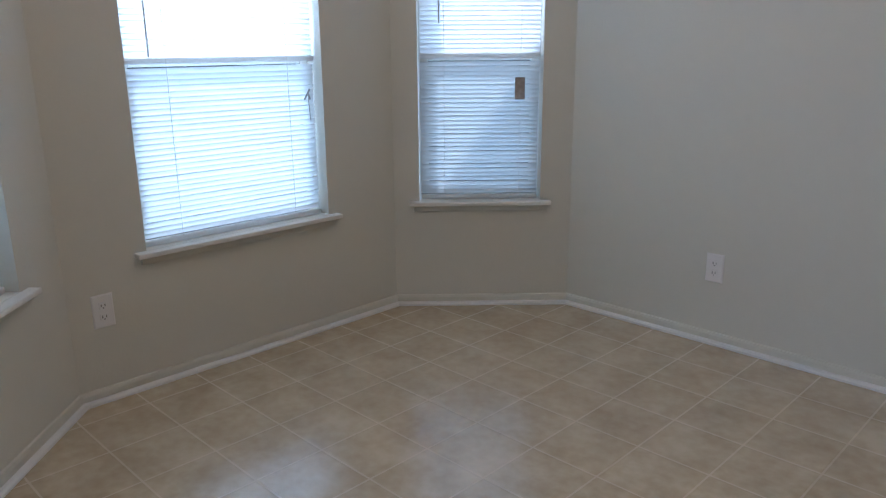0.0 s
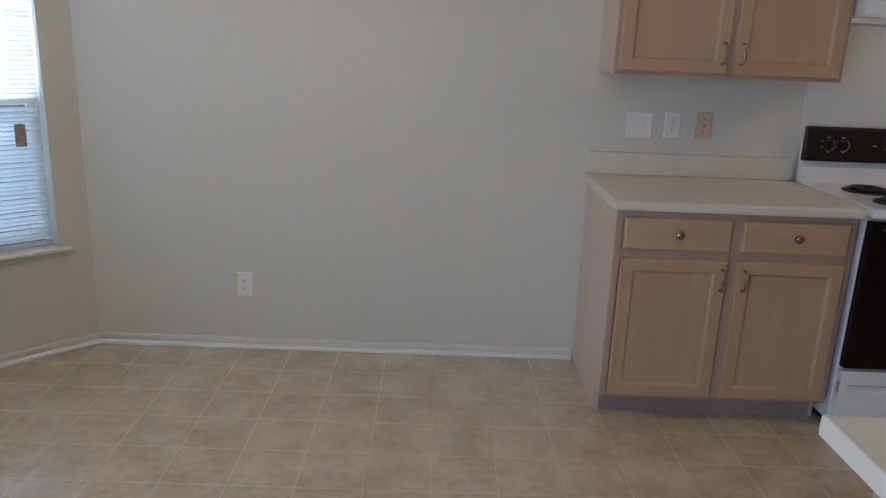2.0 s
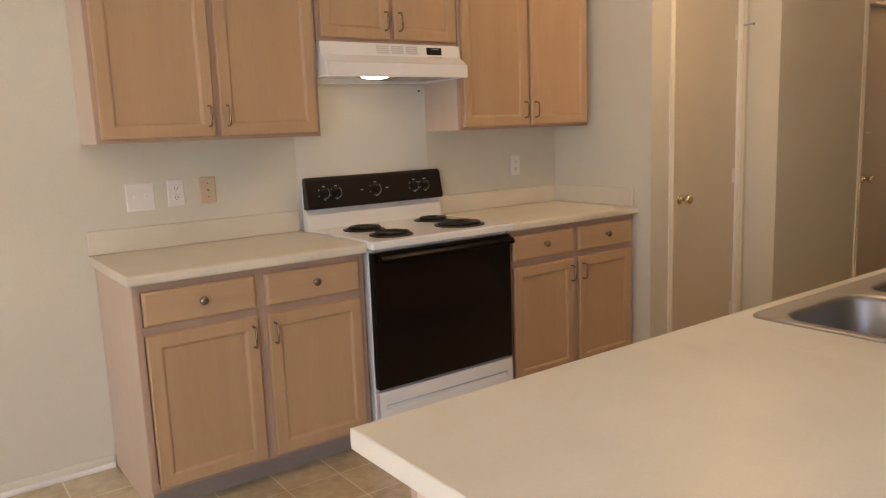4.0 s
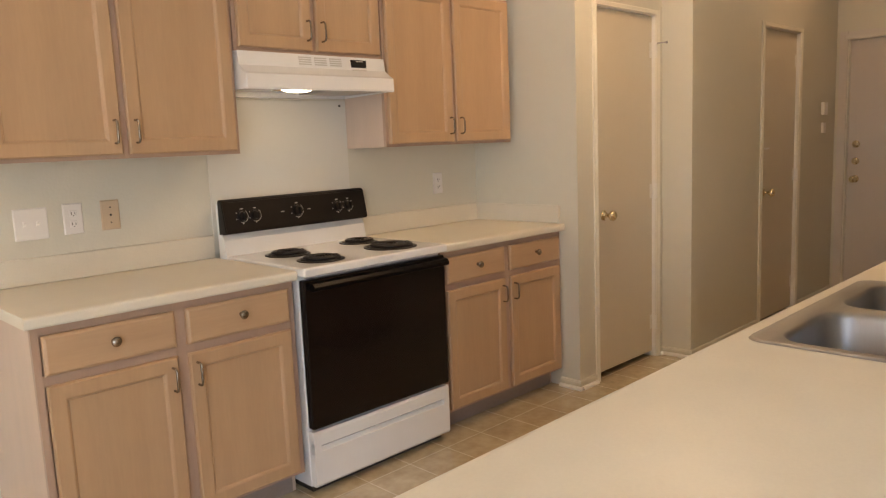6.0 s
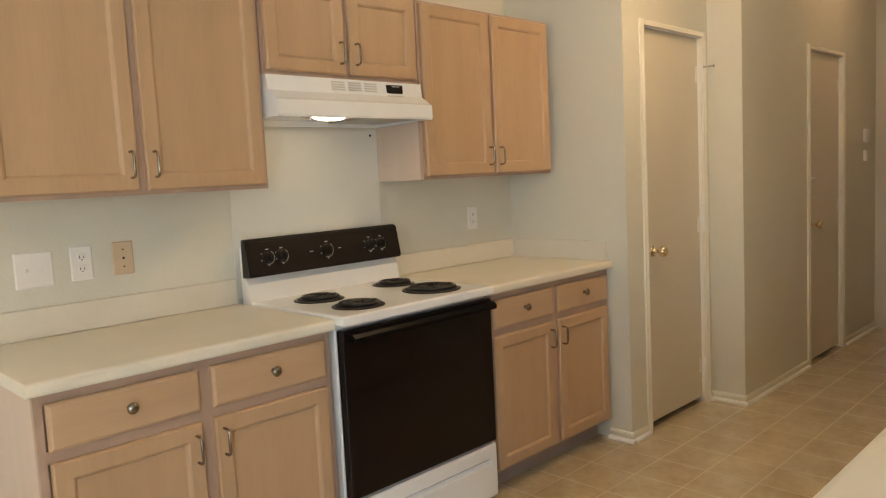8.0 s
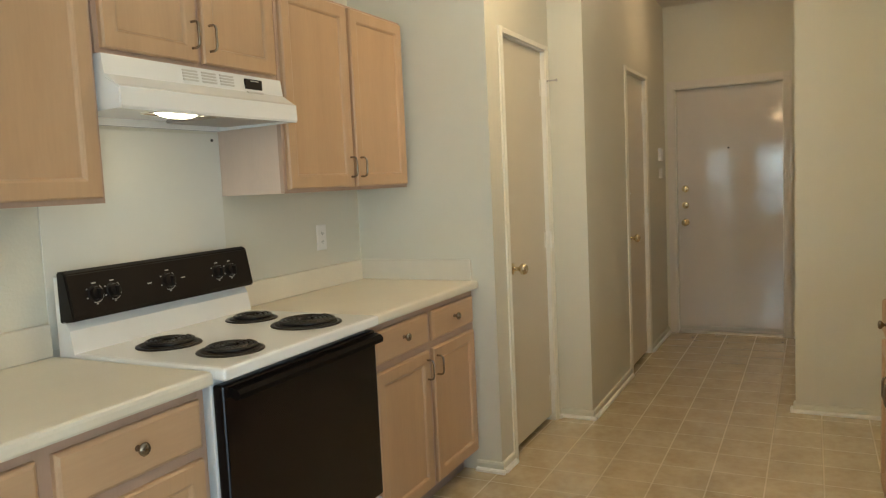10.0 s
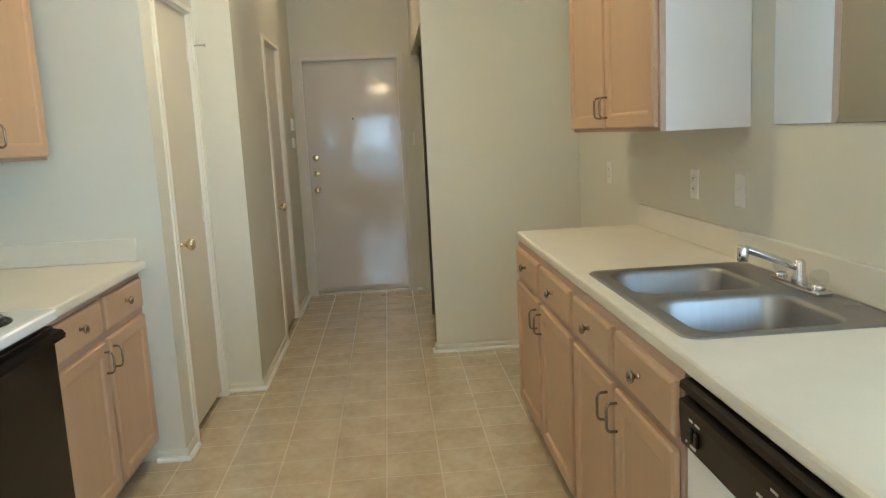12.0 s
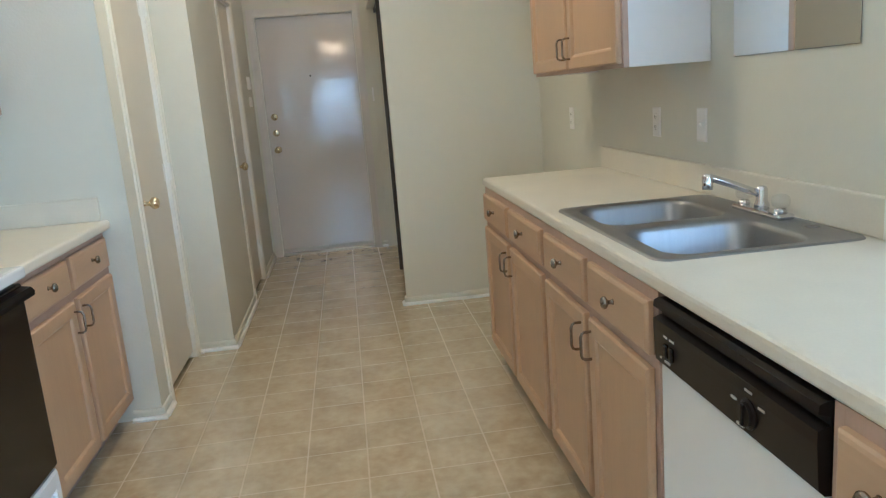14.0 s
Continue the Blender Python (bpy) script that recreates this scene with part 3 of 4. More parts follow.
def wall_cabinet(m, w, z0, z1, units=2, depth=0.305, label="", handle_up=0.075, side=None, side2=None):
    c = thing("wall_cabinet", label or "light maple wall cabinet with two panel doors", "cabinet", m, "wall cabinets")
    yf = -depth
    for x, mt in ((0, side or PALE), (w - 0.016, side2 or PALE)):
        bm = B()
        box(bm, x, x + 0.016, yf + 0.019, -0.002, z0, z1)
        part("side_panel", bm, mt, c)
    bm = B()
    box(bm, 0.016, w - 0.016, yf + 0.02, -0.002, z0 + 0.012, z0 + 0.024)
    box(bm, 0.016, w - 0.016, yf + 0.02, -0.002, z1 - 0.014, z1 - 0.001)
    box(bm, 0.016, w - 0.016, -0.010, -0.0025, z0 + 0.024, z1 - 0.014)
    part("carcass", bm, PALE, c)
    bm = B()
    uw = w / units
    for k in range(units + 1):
        x = k * uw
        box(bm, max(0, x - 0.024), min(w, x + 0.024), yf, yf + 0.0188, z0, z1)
    for k in range(units):
        a, b2 = k * uw + 0.024, (k + 1) * uw - 0.024
        box(bm, a, b2, yf + 0.0005, yf + 0.0185, z0, z0 + 0.03)
        box(bm, a, b2, yf + 0.0005, yf + 0.0185, z1 - 0.03, z1)
        box(bm, a, b2, yf + 0.012, yf + 0.016, z0 + 0.03, z1 - 0.03)
    part("face_frame", bm, FRAMEM, c, "greyish maple face frame")
    for k in range(units):
        x0, x1 = k * uw + (0.016 if k == 0 else 0.012), (k + 1) * uw - (0.016 if k == units - 1 else 0.012)
        left = k % 2 == 0
        panel_door(c, x0, x1, z0 + 0.014, z1 - 0.012, yf, (x1 - 0.026) if left else (x0 + 0.026), z0 + handle_up + 0.02)
    return c


base_cabinet(Matrix.Translation((-0.925, 0, 0)), 0.918, 2, label="light maple base cabinet with drawers and doors, beside the range")
base_cabinet(Matrix.Translation((0.795, 0, 0)), 0.914, 2, label="light maple base cabinet with drawers and doors, by the wall")
UP_Z0, UP_Z1 = 1.363, 2.125
wall_cabinet(Matrix.Translation((-0.925, 0, 0)), 0.914, UP_Z0, UP_Z1, label="light maple wall cabinet with two tall panel doors, over the counter")
wall_cabinet(Matrix.Translation((-0.004, 0, 0)), 0.760, 1.770, UP_Z1, label="short light maple wall cabinet over the range hood")
wall_cabinet(Matrix.Translation((0.764, 0, 0)), 0.914, UP_Z0, UP_Z1, label="light maple wall cabinet with two panel doors, beside the range hood")


def turned(x, y):
    return Matrix.Translation((x, y, 0)) @ Matrix.Rotation(radians(180), 4, "Z")


SINK_DEPTH = 0.603
base_cabinet(turned(1.915, SINK_Y), 1.07, 2, SINK_DEPTH, label="light maple base cabinet with two drawers, at the counter end")
base_cabinet(turned(0.843, SINK_Y), 0.913, 2, SINK_DEPTH, label="light maple sink cabinet with two false drawers over two doors")
base_cabinet(turned(-0.660, SINK_Y), 0.235, 1, SINK_DEPTH, label="narrow light maple base cabinet at the peninsula's end")
wall_cabinet(turned(1.99, SINK_Y), 1.125, UP_Z0, UP_Z1, label="light maple wall cabinet with whitish side, over the sink counter", side=WHITESIDE, side2=WHITESIDE)
bm = B()
box(bm, -0.895, -0.14, SINK_Y - 0.018, SINK_Y - 0.001, 0.0, 0.876)
tagged(part("peninsula_back", bm, PALE), "pale wood back panel of the peninsula", "panel")


# ---- counters ----
def counter(name, x0, x1, y0, y1, label, holes=(), flip=False):
    """Post-formed laminate top: a rounded front nose along one long edge."""
    bm = B()
    s = -1 if not flip else 1
    yb, yf = (y1, y0) if not flip else (y0, y1)
    yn = yf - s * 0.020
    prof = [(yb, 0.877), (yb, 0.914), (yn, 0.914), (yn, 0.877)]
    nose = [(yn, 0.9139), (yf - s * 0.014, 0.9139), (yf - s * 0.006, 0.9125), (yf - s * 0.0015, 0.908), (yf, 0.900), (yf, 0.884), (yf - s * 0.003, 0.878), (yf - s * 0.010, 0.8765), (yn, 0.8765)]
    if not holes:
        prism(bm, prof, x0, x1)
    else:
        hx0, hx1, hy0, hy1 = holes
        rim = ((x0, yb), (x1, yb), (x1, yn), (x0, yn)), ((hx0, hy0), (hx1, hy0), (hx1, hy1), (hx0, hy1))
        (ol, hl), (ou, hu) = [[[bm.verts.new((x, y, z)) for x, y in side] for side in rim] for z in (0.877, 0.914)]
        for a, b in ((ou, hu), (hl, ol), (ol, ou), (hu, hl)):
            for i in range(4):
                bm.faces.new((a[i], a[(i + 1) % 4], b[(i + 1) % 4], b[i]))
    top = tagged(part(name, bm, COUNTER), label, "countertop")
    bm = B()
    prism(bm, nose, x0, x1)
    part("rounded_edge", bm, COUNTER, top, "rounded laminate front edge")
    if x0 < -0.9:
        bm = B()
        box(bm, x0 - 0.0015, x0 + 0.0005, min(yb, yf) + 0.004, max(yb, yf) - 0.004, 0.878, 0.9125)
        part("end_strip", bm, COUNTER, top, "laminate end strip")
    return top


def backsplash(x0, x1, y0, y1, z1=1.014):
    bm = B()
    box(bm, x0, x1, y0, y1, 0.9145, z1, 0.004)
    return tagged(part("backsplash", bm, COUNTER), "low cream laminate backsplash on the countertop", "backsplash", "counter backsplashes")


counter("countertop", -0.945, -0.003, -0.640, -0.001, "cream laminate countertop with a rounded front edge, beside the range")
counter("countertop", 0.790, RET_X - 0.001, -0.640, -0.001, "cream laminate countertop with a rounded front edge, in the corner")
SK = (0.020, 0.850, -2.872, -2.335)
counter("countertop", SINK_X0 - 0.002, 1.935, SINK_Y + 0.001, -2.292, "long cream laminate countertop with a set-in double sink", (SK[0] + 0.02, SK[1] - 0.02, SK[2] + 0.02, SK[3] - 0.02), flip=True)
counter("countertop", -1.0, SINK_X0 - 0.0025, -3.18, -2.292, "cream laminate peninsula countertop with an overhanging back", flip=True)
backsplash(-0.943, -0.006, -0.021, -0.001)
backsplash(0.792, RET_X - 0.022, -0.021, -0.001)
backsplash(RET_X - 0.021, RET_X - 0.001, -0.612, -0.001)
sink_splash = backsplash(0.0, 1.933, SINK_Y + 0.001, SINK_Y + 0.021)
bm = B()
box(bm, -0.060, -0.0005, SINK_Y + 0.001, SINK_Y + 0.024, 0.9145, 1.012, 0.002)
part("end_cap", bm, PLATE, sink_splash, "white plastic end piece")

# ---- range ----
RX0, RX1 = 0.008, 0.778
rg = thing("kitchen_range", "white electric range with black oven door and four coil burners", "range", Matrix.Translation((RX0, 0, 0)))
RW = RX1 - RX0
bm = B()
box(bm, 0.004, RW - 0.004, -0.615, -0.03, 0.03, 0.885, 0.004)
part("body", bm, ENAMEL, rg)
bm = B()
box(bm, 0.0, RW, -0.672, -0.03, 0.886, 0.922, 0.008, 3)
box(bm, 0.012, RW - 0.012, -0.66, -0.11, 0.917, 0.9225, 0.002)
part("cooktop", bm, ENAMEL, rg)
bm = B()
box(bm, 0.006, RW - 0.006, -0.656, -0.617, 0.275, 0.872, 0.008, 3)
od = part("oven_door", bm, BLACK, rg, "black glass oven door")
bm = B()
prism(bm, [(-0.657, 0.862), (-0.682, 0.858), (-0.692, 0.846), (-0.690, 0.832), (-0.676, 0.828), (-0.657, 0.838)], 0.030, RW - 0.012)
part("handle", bm, HANDLEB, od, "black ribbed oven handle")
bm = B()
prism(bm, [(-0.616, 0.262), (-0.645, 0.262), (-0.650, 0.250), (-0.650, 0.205), (-0.630, 0.190), (-0.650, 0.178), (-0.650, 0.045), (-0.644, 0.035), (-0.616, 0.035)], 0.008, RW - 0.008)
box(bm, 0.008, 0.040, -0.6505, -0.63, 0.170, 0.215)
box(bm, RW - 0.040, RW - 0.008, -0.6505, -0.63, 0.170, 0.215)
part("storage_drawer", bm, ENAMEL, rg, "white storage drawer with a grip groove")
bm = B()
box(bm, 0.02, RW - 0.02, -0.60, -0.05, 0.0, 0.030)
part("plinth", bm, DARK, rg)
bm = B()
prism(bm, [(-0.03, 0.90), (-0.095, 0.918), (-0.082, 0.99), (-0.070, 1.010), (-0.050, 1.150), (-0.03, 1.150)], 0.0, RW)
bg = part("backguard", bm, ENAMEL, rg)
bm = B()
prism(bm, [(-0.048, 1.012), (-0.108, 1.020), (-0.110, 1.030), (-0.085, 1.158), (-0.070, 1.168), (-0.048, 1.166)], -0.004, RW + 0.006)
bmesh.ops.bevel(bm, geom=bm.edges[:], offset=0.004, segments=2, affect="EDGES")
cp = part("control_panel", bm, BLACKP, rg, "black sloping control panel")
tilt = Matrix.Rotation(radians(-11), 4, "X")
for x, r in ((0.085, 0.021), (0.150, 0.021), (0.370, 0.024), (0.600, 0.021), (0.665, 0.021)):
    bm = B()
    lathe(bm, [(r + 0.004, 0.0), (r + 0.004, 0.002), (r, 0.004), (r * 0.9, 0.016), (r * 0.5, 0.018), (0, 0.018)], 22, Matrix.Translation((x, -0.0975, 1.092)) @ tilt @ FRONT)
    box(bm, x - 0.0045, x + 0.0045, -0.128, -0.110, 1.076, 1.108, 0.002)
    part("knob", bm, BLACKP, cp, "black range knob")
    bm = B()
    q = Matrix.Translation((x, -0.0998, 1.092)) @ tilt
    tube(bm, [q @ Vector(((r + 0.007) * math.sin(radians(a)), 0, (r + 0.007) * math.cos(radians(a)))) for a in range(40, 215, 15)], 0.0011, 5)
    for a, hw in ((0, 0.007), (-60, 0.002), (-110, 0.002), (180, 0.003)):
        p0 = q @ Vector(((r + 0.011) * math.sin(radians(a)), 0, (r + 0.011) * math.cos(radians(a))))
        box(bm, p0.x - hw, p0.x + hw, p0.y - 0.0008, p0.y + 0.0008, p0.z - 0.0018, p0.z + 0.0018)
    part("dial_marks", bm, GREYPRINT, cp, "pale dial ring and marks")
for x in (0.290, 0.435):
    bm = B()
    box(bm, x - 0.008, x + 0.008, -0.1002, -0.0985, 1.092, 1.0955)
    part("print_bar", bm, GREYPRINT, cp)
for x, y, r in ((0.190, -0.275, 0.080), (0.180, -0.530, 0.080), (0.605, -0.240, 0.074), (0.580, -0.500, 0.102)):
    bm = B()
    lathe(bm, [(r + 0.018, 0.9226), (r + 0.017, 0.926), (r + 0.006, 0.927), (r + 0.004, 0.9245)], 40, Matrix.Translation((x, y, 0)))
    bu = part("burner_ring", bm, COIL, rg, "black burner trim ring", True)
    bm = B()
    lathe(bm, [(r + 0.002, 0.9246), (r + 0.001, 0.9275), (r * 0.5, 0.9262), (0.0, 0.9260)], 32, Matrix.Translation((x, y, 0)))
    part("drip_pan", bm, DARK, bu, "black drip pan", True)
    turns = max(3, round((r - 0.020) / 0.0155))
    bm = B()
    tube(bm, [(x + (0.020 + (r - 0.026) * k / (turns * 22)) * math.cos(k * math.pi / 11), y + (0.020 + (r - 0.026) * k / (turns * 22)) * math.sin(k * math.pi / 11), 0.9345) for k in range(turns * 22 + 1)], 0.0062, 7)
    part("coil", bm, COIL, bu, "black coil heating element", True)

# ---- hood ----
hd = thing("range_hood", "white under-cabinet range hood with its lamp lit", "range hood", Matrix.Translation((0.0, 0, 0)))
bm = B()
HW = 0.756
prism(bm, [(-0.002, 1.608), (-0.002, 1.768), (-0.322, 1.768), (-0.330, 1.712), (-0.372, 1.682), (-0.386, 1.674), (-0.388, 1.622), (-0.384, 1.614), (-0.370, 1.614), (-0.370, 1.632), (-0.02, 1.632), (-0.02, 1.608)], 0.0, HW)
part("shell", bm, ENAMEL, hd)
for x in (0.0, HW - 0.003):
    bm = B()
    prism(bm, [(-0.0025, 1.608), (-0.0025, 1.740), (-0.326, 1.705), (-0.370, 1.680), (-0.383, 1.670), (-0.383, 1.616)], x - 0.002 * (x == 0) - 0.0005, x + 0.0035)
    part("side_cheek", bm, ENAMEL, hd)
for x in (0.285, 0.365, 0.445):
    for k in range(4):
        bm = B()
        box(bm, x, x + 0.062, -0.3262 - 0.0015 * k, -0.318 - 0.0015 * k, 1.752 - 0.0095 * k, 1.757 - 0.0095 * k)
        part("vent_slot", bm, GREYPRINT, hd)
bm = B()
box(bm, 0.560, 0.645, -0.3315, -0.318, 1.722, 1.756, 0.002)
sw = part("switch_plate", bm, BLACKP, hd, "black hood switch plate")
bm = B()
box(bm, 0.585, 0.625, -0.3325, -0.331, 1.748, 1.751)
part("print_bar", bm, GREYPRINT, sw)
bm = B()
box(bm, 0.563, 0.642, -0.3385, -0.328, 1.708, 1.713, 0.001)
part("name_strip", bm, GREYPRINT, hd)
bm = B()
lathe(bm, [(1.0, 0.0), (0.97, -0.30), (0.80, -0.65), (0.50, -0.90), (0.0, -1.0)], 28, Matrix.Translation((0.300, -0.275, 1.6315)) @ Matrix.Diagonal((0.082, 0.040, 0.020, 1)))
part("lamp_lens", bm, HOODGLOW, hd, "lit lamp lens", True)
bm = B()
tube(bm, [(0.205, -0.320, 1.6255), (0.395, -0.320, 1.6255), (0.395, -0.230, 1.6255), (0.205, -0.230, 1.6255), (0.205, -0.320, 1.6255)], 0.0045, 6)
part("lens_rim", bm, CHROME, hd, "bright metal lamp rim")
bm = B()
box(bm, 0.44, 0.72, -0.35, -0.08, 1.618, 1.631, 0.002)
part("grease_filter", bm, ALU, hd, "aluminium grease filter")
# smooth backing panel behind the range
bm = B()
box(bm, 0.0, 0.763, -0.005, -0.0005, 0.93, 1.598, 0.001)
tagged(part("splash_panel", bm, ramp_mat("splash_paint", (0.72, 0.71, 0.65), 0.02, 1, 30, 0.3)), "smooth painted splash panel behind the range", "panel")
bm = B()
lathe(bm, [(0.006, 0), (0.006, 0.003), (0.0, 0.004)], 10, Matrix.Translation((0.725, -0.0055, 1.575)) @ FRONT)
tagged(part("screw_cap", bm, DARK), "small dark screw head in the splash panel", "screw")


# ---- plates on the walls ----
def plate(m, kind, label, mat=PLATE, w=0.072, h=0.117):
    p = thing("wall_plate", label, "wall plate", m, "electrical wall plates")
    bm = B()
    rings(bm, -w / 2, w / 2, -h / 2, h / 2, [(0, -0.0005), (0, -0.003), (0.004, -0.006)])
    pl = part("cover", bm, mat, p)
    if kind == "outlet":
        for z in (-0.020, 0.020):
            bm = B()
            box(bm, -0.014, 0.014, -0.0085, -0.0055, z - 0.013, z + 0.013, 0.002)
            face = part("socket_face", bm, mat, p)
            bm = B()
            box(bm, -0.0075, -0.0050, -0.0090, -0.0080, z - 0.004, z + 0.006)
            box(bm, 0.0050, 0.0075, -0.0090, -0.0080, z - 0.003, z + 0.005)
            box(bm, -0.002, 0.002, -0.0090, -0.0080, z - 0.010, z - 0.0065)
            part("slots", bm, DARK, face)
    elif kind == "switches":
        for x in (-0.023, 0.023):
            bm = B()
            box(bm, x - 0.006, x + 0.006, -0.0075, -0.0055, -0.013, 0.013)
            prism(bm, [(-0.007, -0.006), (-0.016, 0.004), (-0.014, 0.009), (-0.007, 0.007)], x - 0.004, x + 0.004)
            part("toggle", bm, mat, p)
    elif kind == "switch":
        bm = B()
        prism(bm, [(-0.0055, -0.006), (-0.015, 0.004), (-0.013, 0.009), (-0.0055, 0.007)], -0.004, 0.004)
        part("toggle", bm, mat, p)
    elif kind == "jack":
        for z in (-0.030, 0.0, 0.030):
            bm = B()
            lathe(bm, [(0.0045 if z == 0 else 0.003, 0.0055), (0.0045 if z == 0 else 0.003, 0.0075), (0, 0.008)], 10, Matrix.Translation((0, 0, z)) @ FRONT)
            part("jack_hole", bm, DARK, p)
    return p


plate(Matrix.Translation((-0.718, 0, 1.137)), "switches", "white double switch plate on the wall above the counter", w=0.116)
plate(Matrix.Translation((-0.570, 0, 1.143)), "outlet", "white outlet plate on the wall above the counter")
plate(Matrix.Translation((-0.430, 0, 1.145)), "jack", "tan telephone jack plate on the wall", TAN)
plate(Matrix.Translation((1.390, 0, 1.150)), "outlet", "white outlet plate in the corner above the counter")
plate(Matrix.Translation((-2.508, 0, 0.320)), "outlet", "white outlet plate low on the nook wall")
mw, _ = frame_of(BAY[1], BAY[2])
plate(mw @ Matrix.Translation((0.112, 0, 0.325)), "outlet", "white outlet plate low under the bay window")
for x, k in ((1.310, "outlet"), (0.930, "switch"), (2.43, "outlet")):
    plate(turned(x, SINK_Y) @ Matrix.Translation((0, 0, 1.148 if x < 2 else 1.135)), k, "white wall plate above the sink counter" if x < 2 else "white outlet plate in the refrigerator gap")
plate(em @ Matrix.Translation((0.985 - 0.02, 0, 1.356)), "switch", "white light switch beside the entry door")
bm = B()
box(bm, 4.745, 4.825, COR_Y - 0.028, COR_Y - 0.001, 1.470, 1.570, 0.006)
tagged(part("intercom", bm, PLATE), "small white intercom box on the corridor wall", "intercom")
bm = B()
box(bm, 4.755, 4.815, COR_Y - 0.022, COR_Y - 0.001, 1.330, 1.410, 0.006)
tagged(part("thermostat", bm, PLATE), "small white thermostat on the corridor wall", "thermostat")

# ---- mirror ----
mi = thing("wall_mirror", "frameless rectangular mirror on the wall above the sink", "mirror")
bm = B()
box(bm, 0.131, 0.707, SINK_Y + 0.0005, SINK_Y + 0.004, 1.3675, 2.135)
part("backing", bm, DARK, mi, "dark mirror edge")
bm = B()
box(bm, 0.128, 0.710, SINK_Y + 0.0041, SINK_Y + 0.006, 1.368, 2.138)
part("glass", bm, MIRROR, mi, "silvered glass")

# ---- sink ----
sk = thing("kitchen_sink", "stainless steel double-bowl sink set into the countertop", "sink")
sx0, sx1, sy0, sy1 = SK


def rr(cx, cy, hx, hy, r, n=6):
    pts = []
    for qx, qy, a0 in ((1, 1, 0), (-1, 1, 90), (-1, -1, 180), (1, -1, 270)):
        for k in range(n + 1):
            a = radians(a0 + 90 * k / n)
            pts.append((cx + qx * (hx - r) + r * math.cos(a), cy + qy * (hy - r) + r * math.sin(a)))
    return pts


def loop(bm, pts, z):
    return [bm.verts.new((x, y, z)) for x, y in pts]


def bridge(bm, a, b):
    for i in range(len(a)):
        bm.faces.new((a[i], a[(i + 1) % len(a)], b[(i + 1) % len(b)], b[i]))


bowls = [((0.640), 0.175), ((0.232), 0.175)]
bcy, bhy = -2.575, 0.190
bm = B()
out0 = rr((sx0 + sx1) / 2, (sy0 + sy1) / 2, (sx1 - sx0) / 2, (sy1 - sy0) / 2, 0.045)
a = loop(bm, out0, 0.9145)
b_ = loop(bm, rr((sx0 + sx1) / 2, (sy0 + sy1) / 2, (sx1 - sx0) / 2 - 0.004, (sy1 - sy0) / 2 - 0.004, 0.043), 0.919)
c_ = loop(bm, rr((sx0 + sx1) / 2, (sy0 + sy1) / 2, (sx1 - sx0) / 2 - 0.016, (sy1 - sy0) / 2 - 0.016, 0.036), 0.917)
bridge(bm, a, b_)
bridge(bm, b_, c_)
edges = [e for e in bm.edges if e.verts[0] in c_ and e.verts[1] in c_]
for cx, hx in bowls:
    lip = loop(bm, rr(cx, bcy, hx, bhy, 0.07), 0.917)
    for i in range(len(lip)):
        edges.append(bm.edges.new((lip[i], lip[(i + 1) % len(lip)])))
    prev = lip
    for inset, z, r in ((0.006, 0.913, 0.068), (0.011, 0.903, 0.066), (0.020, 0.80, 0.062), (0.030, 0.762, 0.056), (0.060, 0.748, 0.045), (0.130, 0.745, 0.03)):
        nxt = loop(bm, rr(cx, bcy, hx - inset, bhy - inset, r), z)
        bridge(bm, prev, nxt)
        prev = nxt
    bm.faces.new(prev)
bmesh.ops.triangle_fill(bm, use_beauty=True, use_dissolve=False, edges=edges)
part("basin", bm, STEEL, sk, smooth=True)
for cx, _ in bowls:
    bm = B()
    lathe(bm, [(0.045, 0.7455), (0.044, 0.750), (0.030, 0.748), (0.0, 0.746)], 20, Matrix.Translation((cx, bcy, 0)))
    part("drain", bm, CHROME, sk, "chrome drain")
bm = B()
lathe(bm, [(0.020, 0.9172), (0.019, 0.921), (0.012, 0.9225), (0, 0.9225)], 20, Matrix.Translation((0.205, -2.835, 0)))
part("hole_cover", bm, STEEL, sk, "steel hole cover")

fa = thing("faucet", "chrome two-handle kitchen faucet with clear acrylic knobs", "faucet", Matrix.Translation((0.425, -2.825, 0.9175)))
bm = B()
box(bm, -0.125, 0.125, -0.026, 0.026, 0.0, 0.018, 0.008, 3)
part("base", bm, CHROME, fa, smooth=False)
bm = B()
lathe(bm, [(0.021, 0.017), (0.021, 0.030), (0.016, 0.040), (0.0165, 0.072), (0.013, 0.079), (0.007, 0.082), (0.0, 0.083)], 20)
part("post", bm, CHROME, fa, smooth=True)
bm = B()
sp = [(0.0, 0.0, 0.056), (0.004, 0.045, 0.076), (0.008, 0.095, 0.097), (0.012, 0.142, 0.115), (0.013, 0.152, 0.117), (0.013, 0.157, 0.112)]
tube(bm, sp, 0.0108, 14)
part("spout", bm, CHROME, fa, smooth=True)
bm = B()
lathe(bm, [(0.014, 0.084), (0.0155, 0.088), (0.0155, 0.122), (0.012, 0.128), (0, 0.129)], 18, Matrix.Translation((0.013, 0.157, 0)))
part("aerator", bm, CHROME, fa, smooth=True)
for x in (-0.095, 0.095):
    bm = B()
    lathe(bm, [(0.017, 0.0178), (0.017, 0.026), (0.012, 0.030), (0.0, 0.031)], 16, Matrix.Translation((x, 0, 0)))
    hb = part("valve", bm, CHROME, fa, smooth=True)
    bm = B()
    lathe(bm, [(0.014, 0.0312), (0.024, 0.038), (0.026, 0.052), (0.022, 0.064), (0.010, 0.070), (0.0, 0.070)], 8, Matrix.Translation((x, 0, 0)))
    part("acrylic_knob", bm, ACRYLIC, hb, "clear faceted acrylic knob")

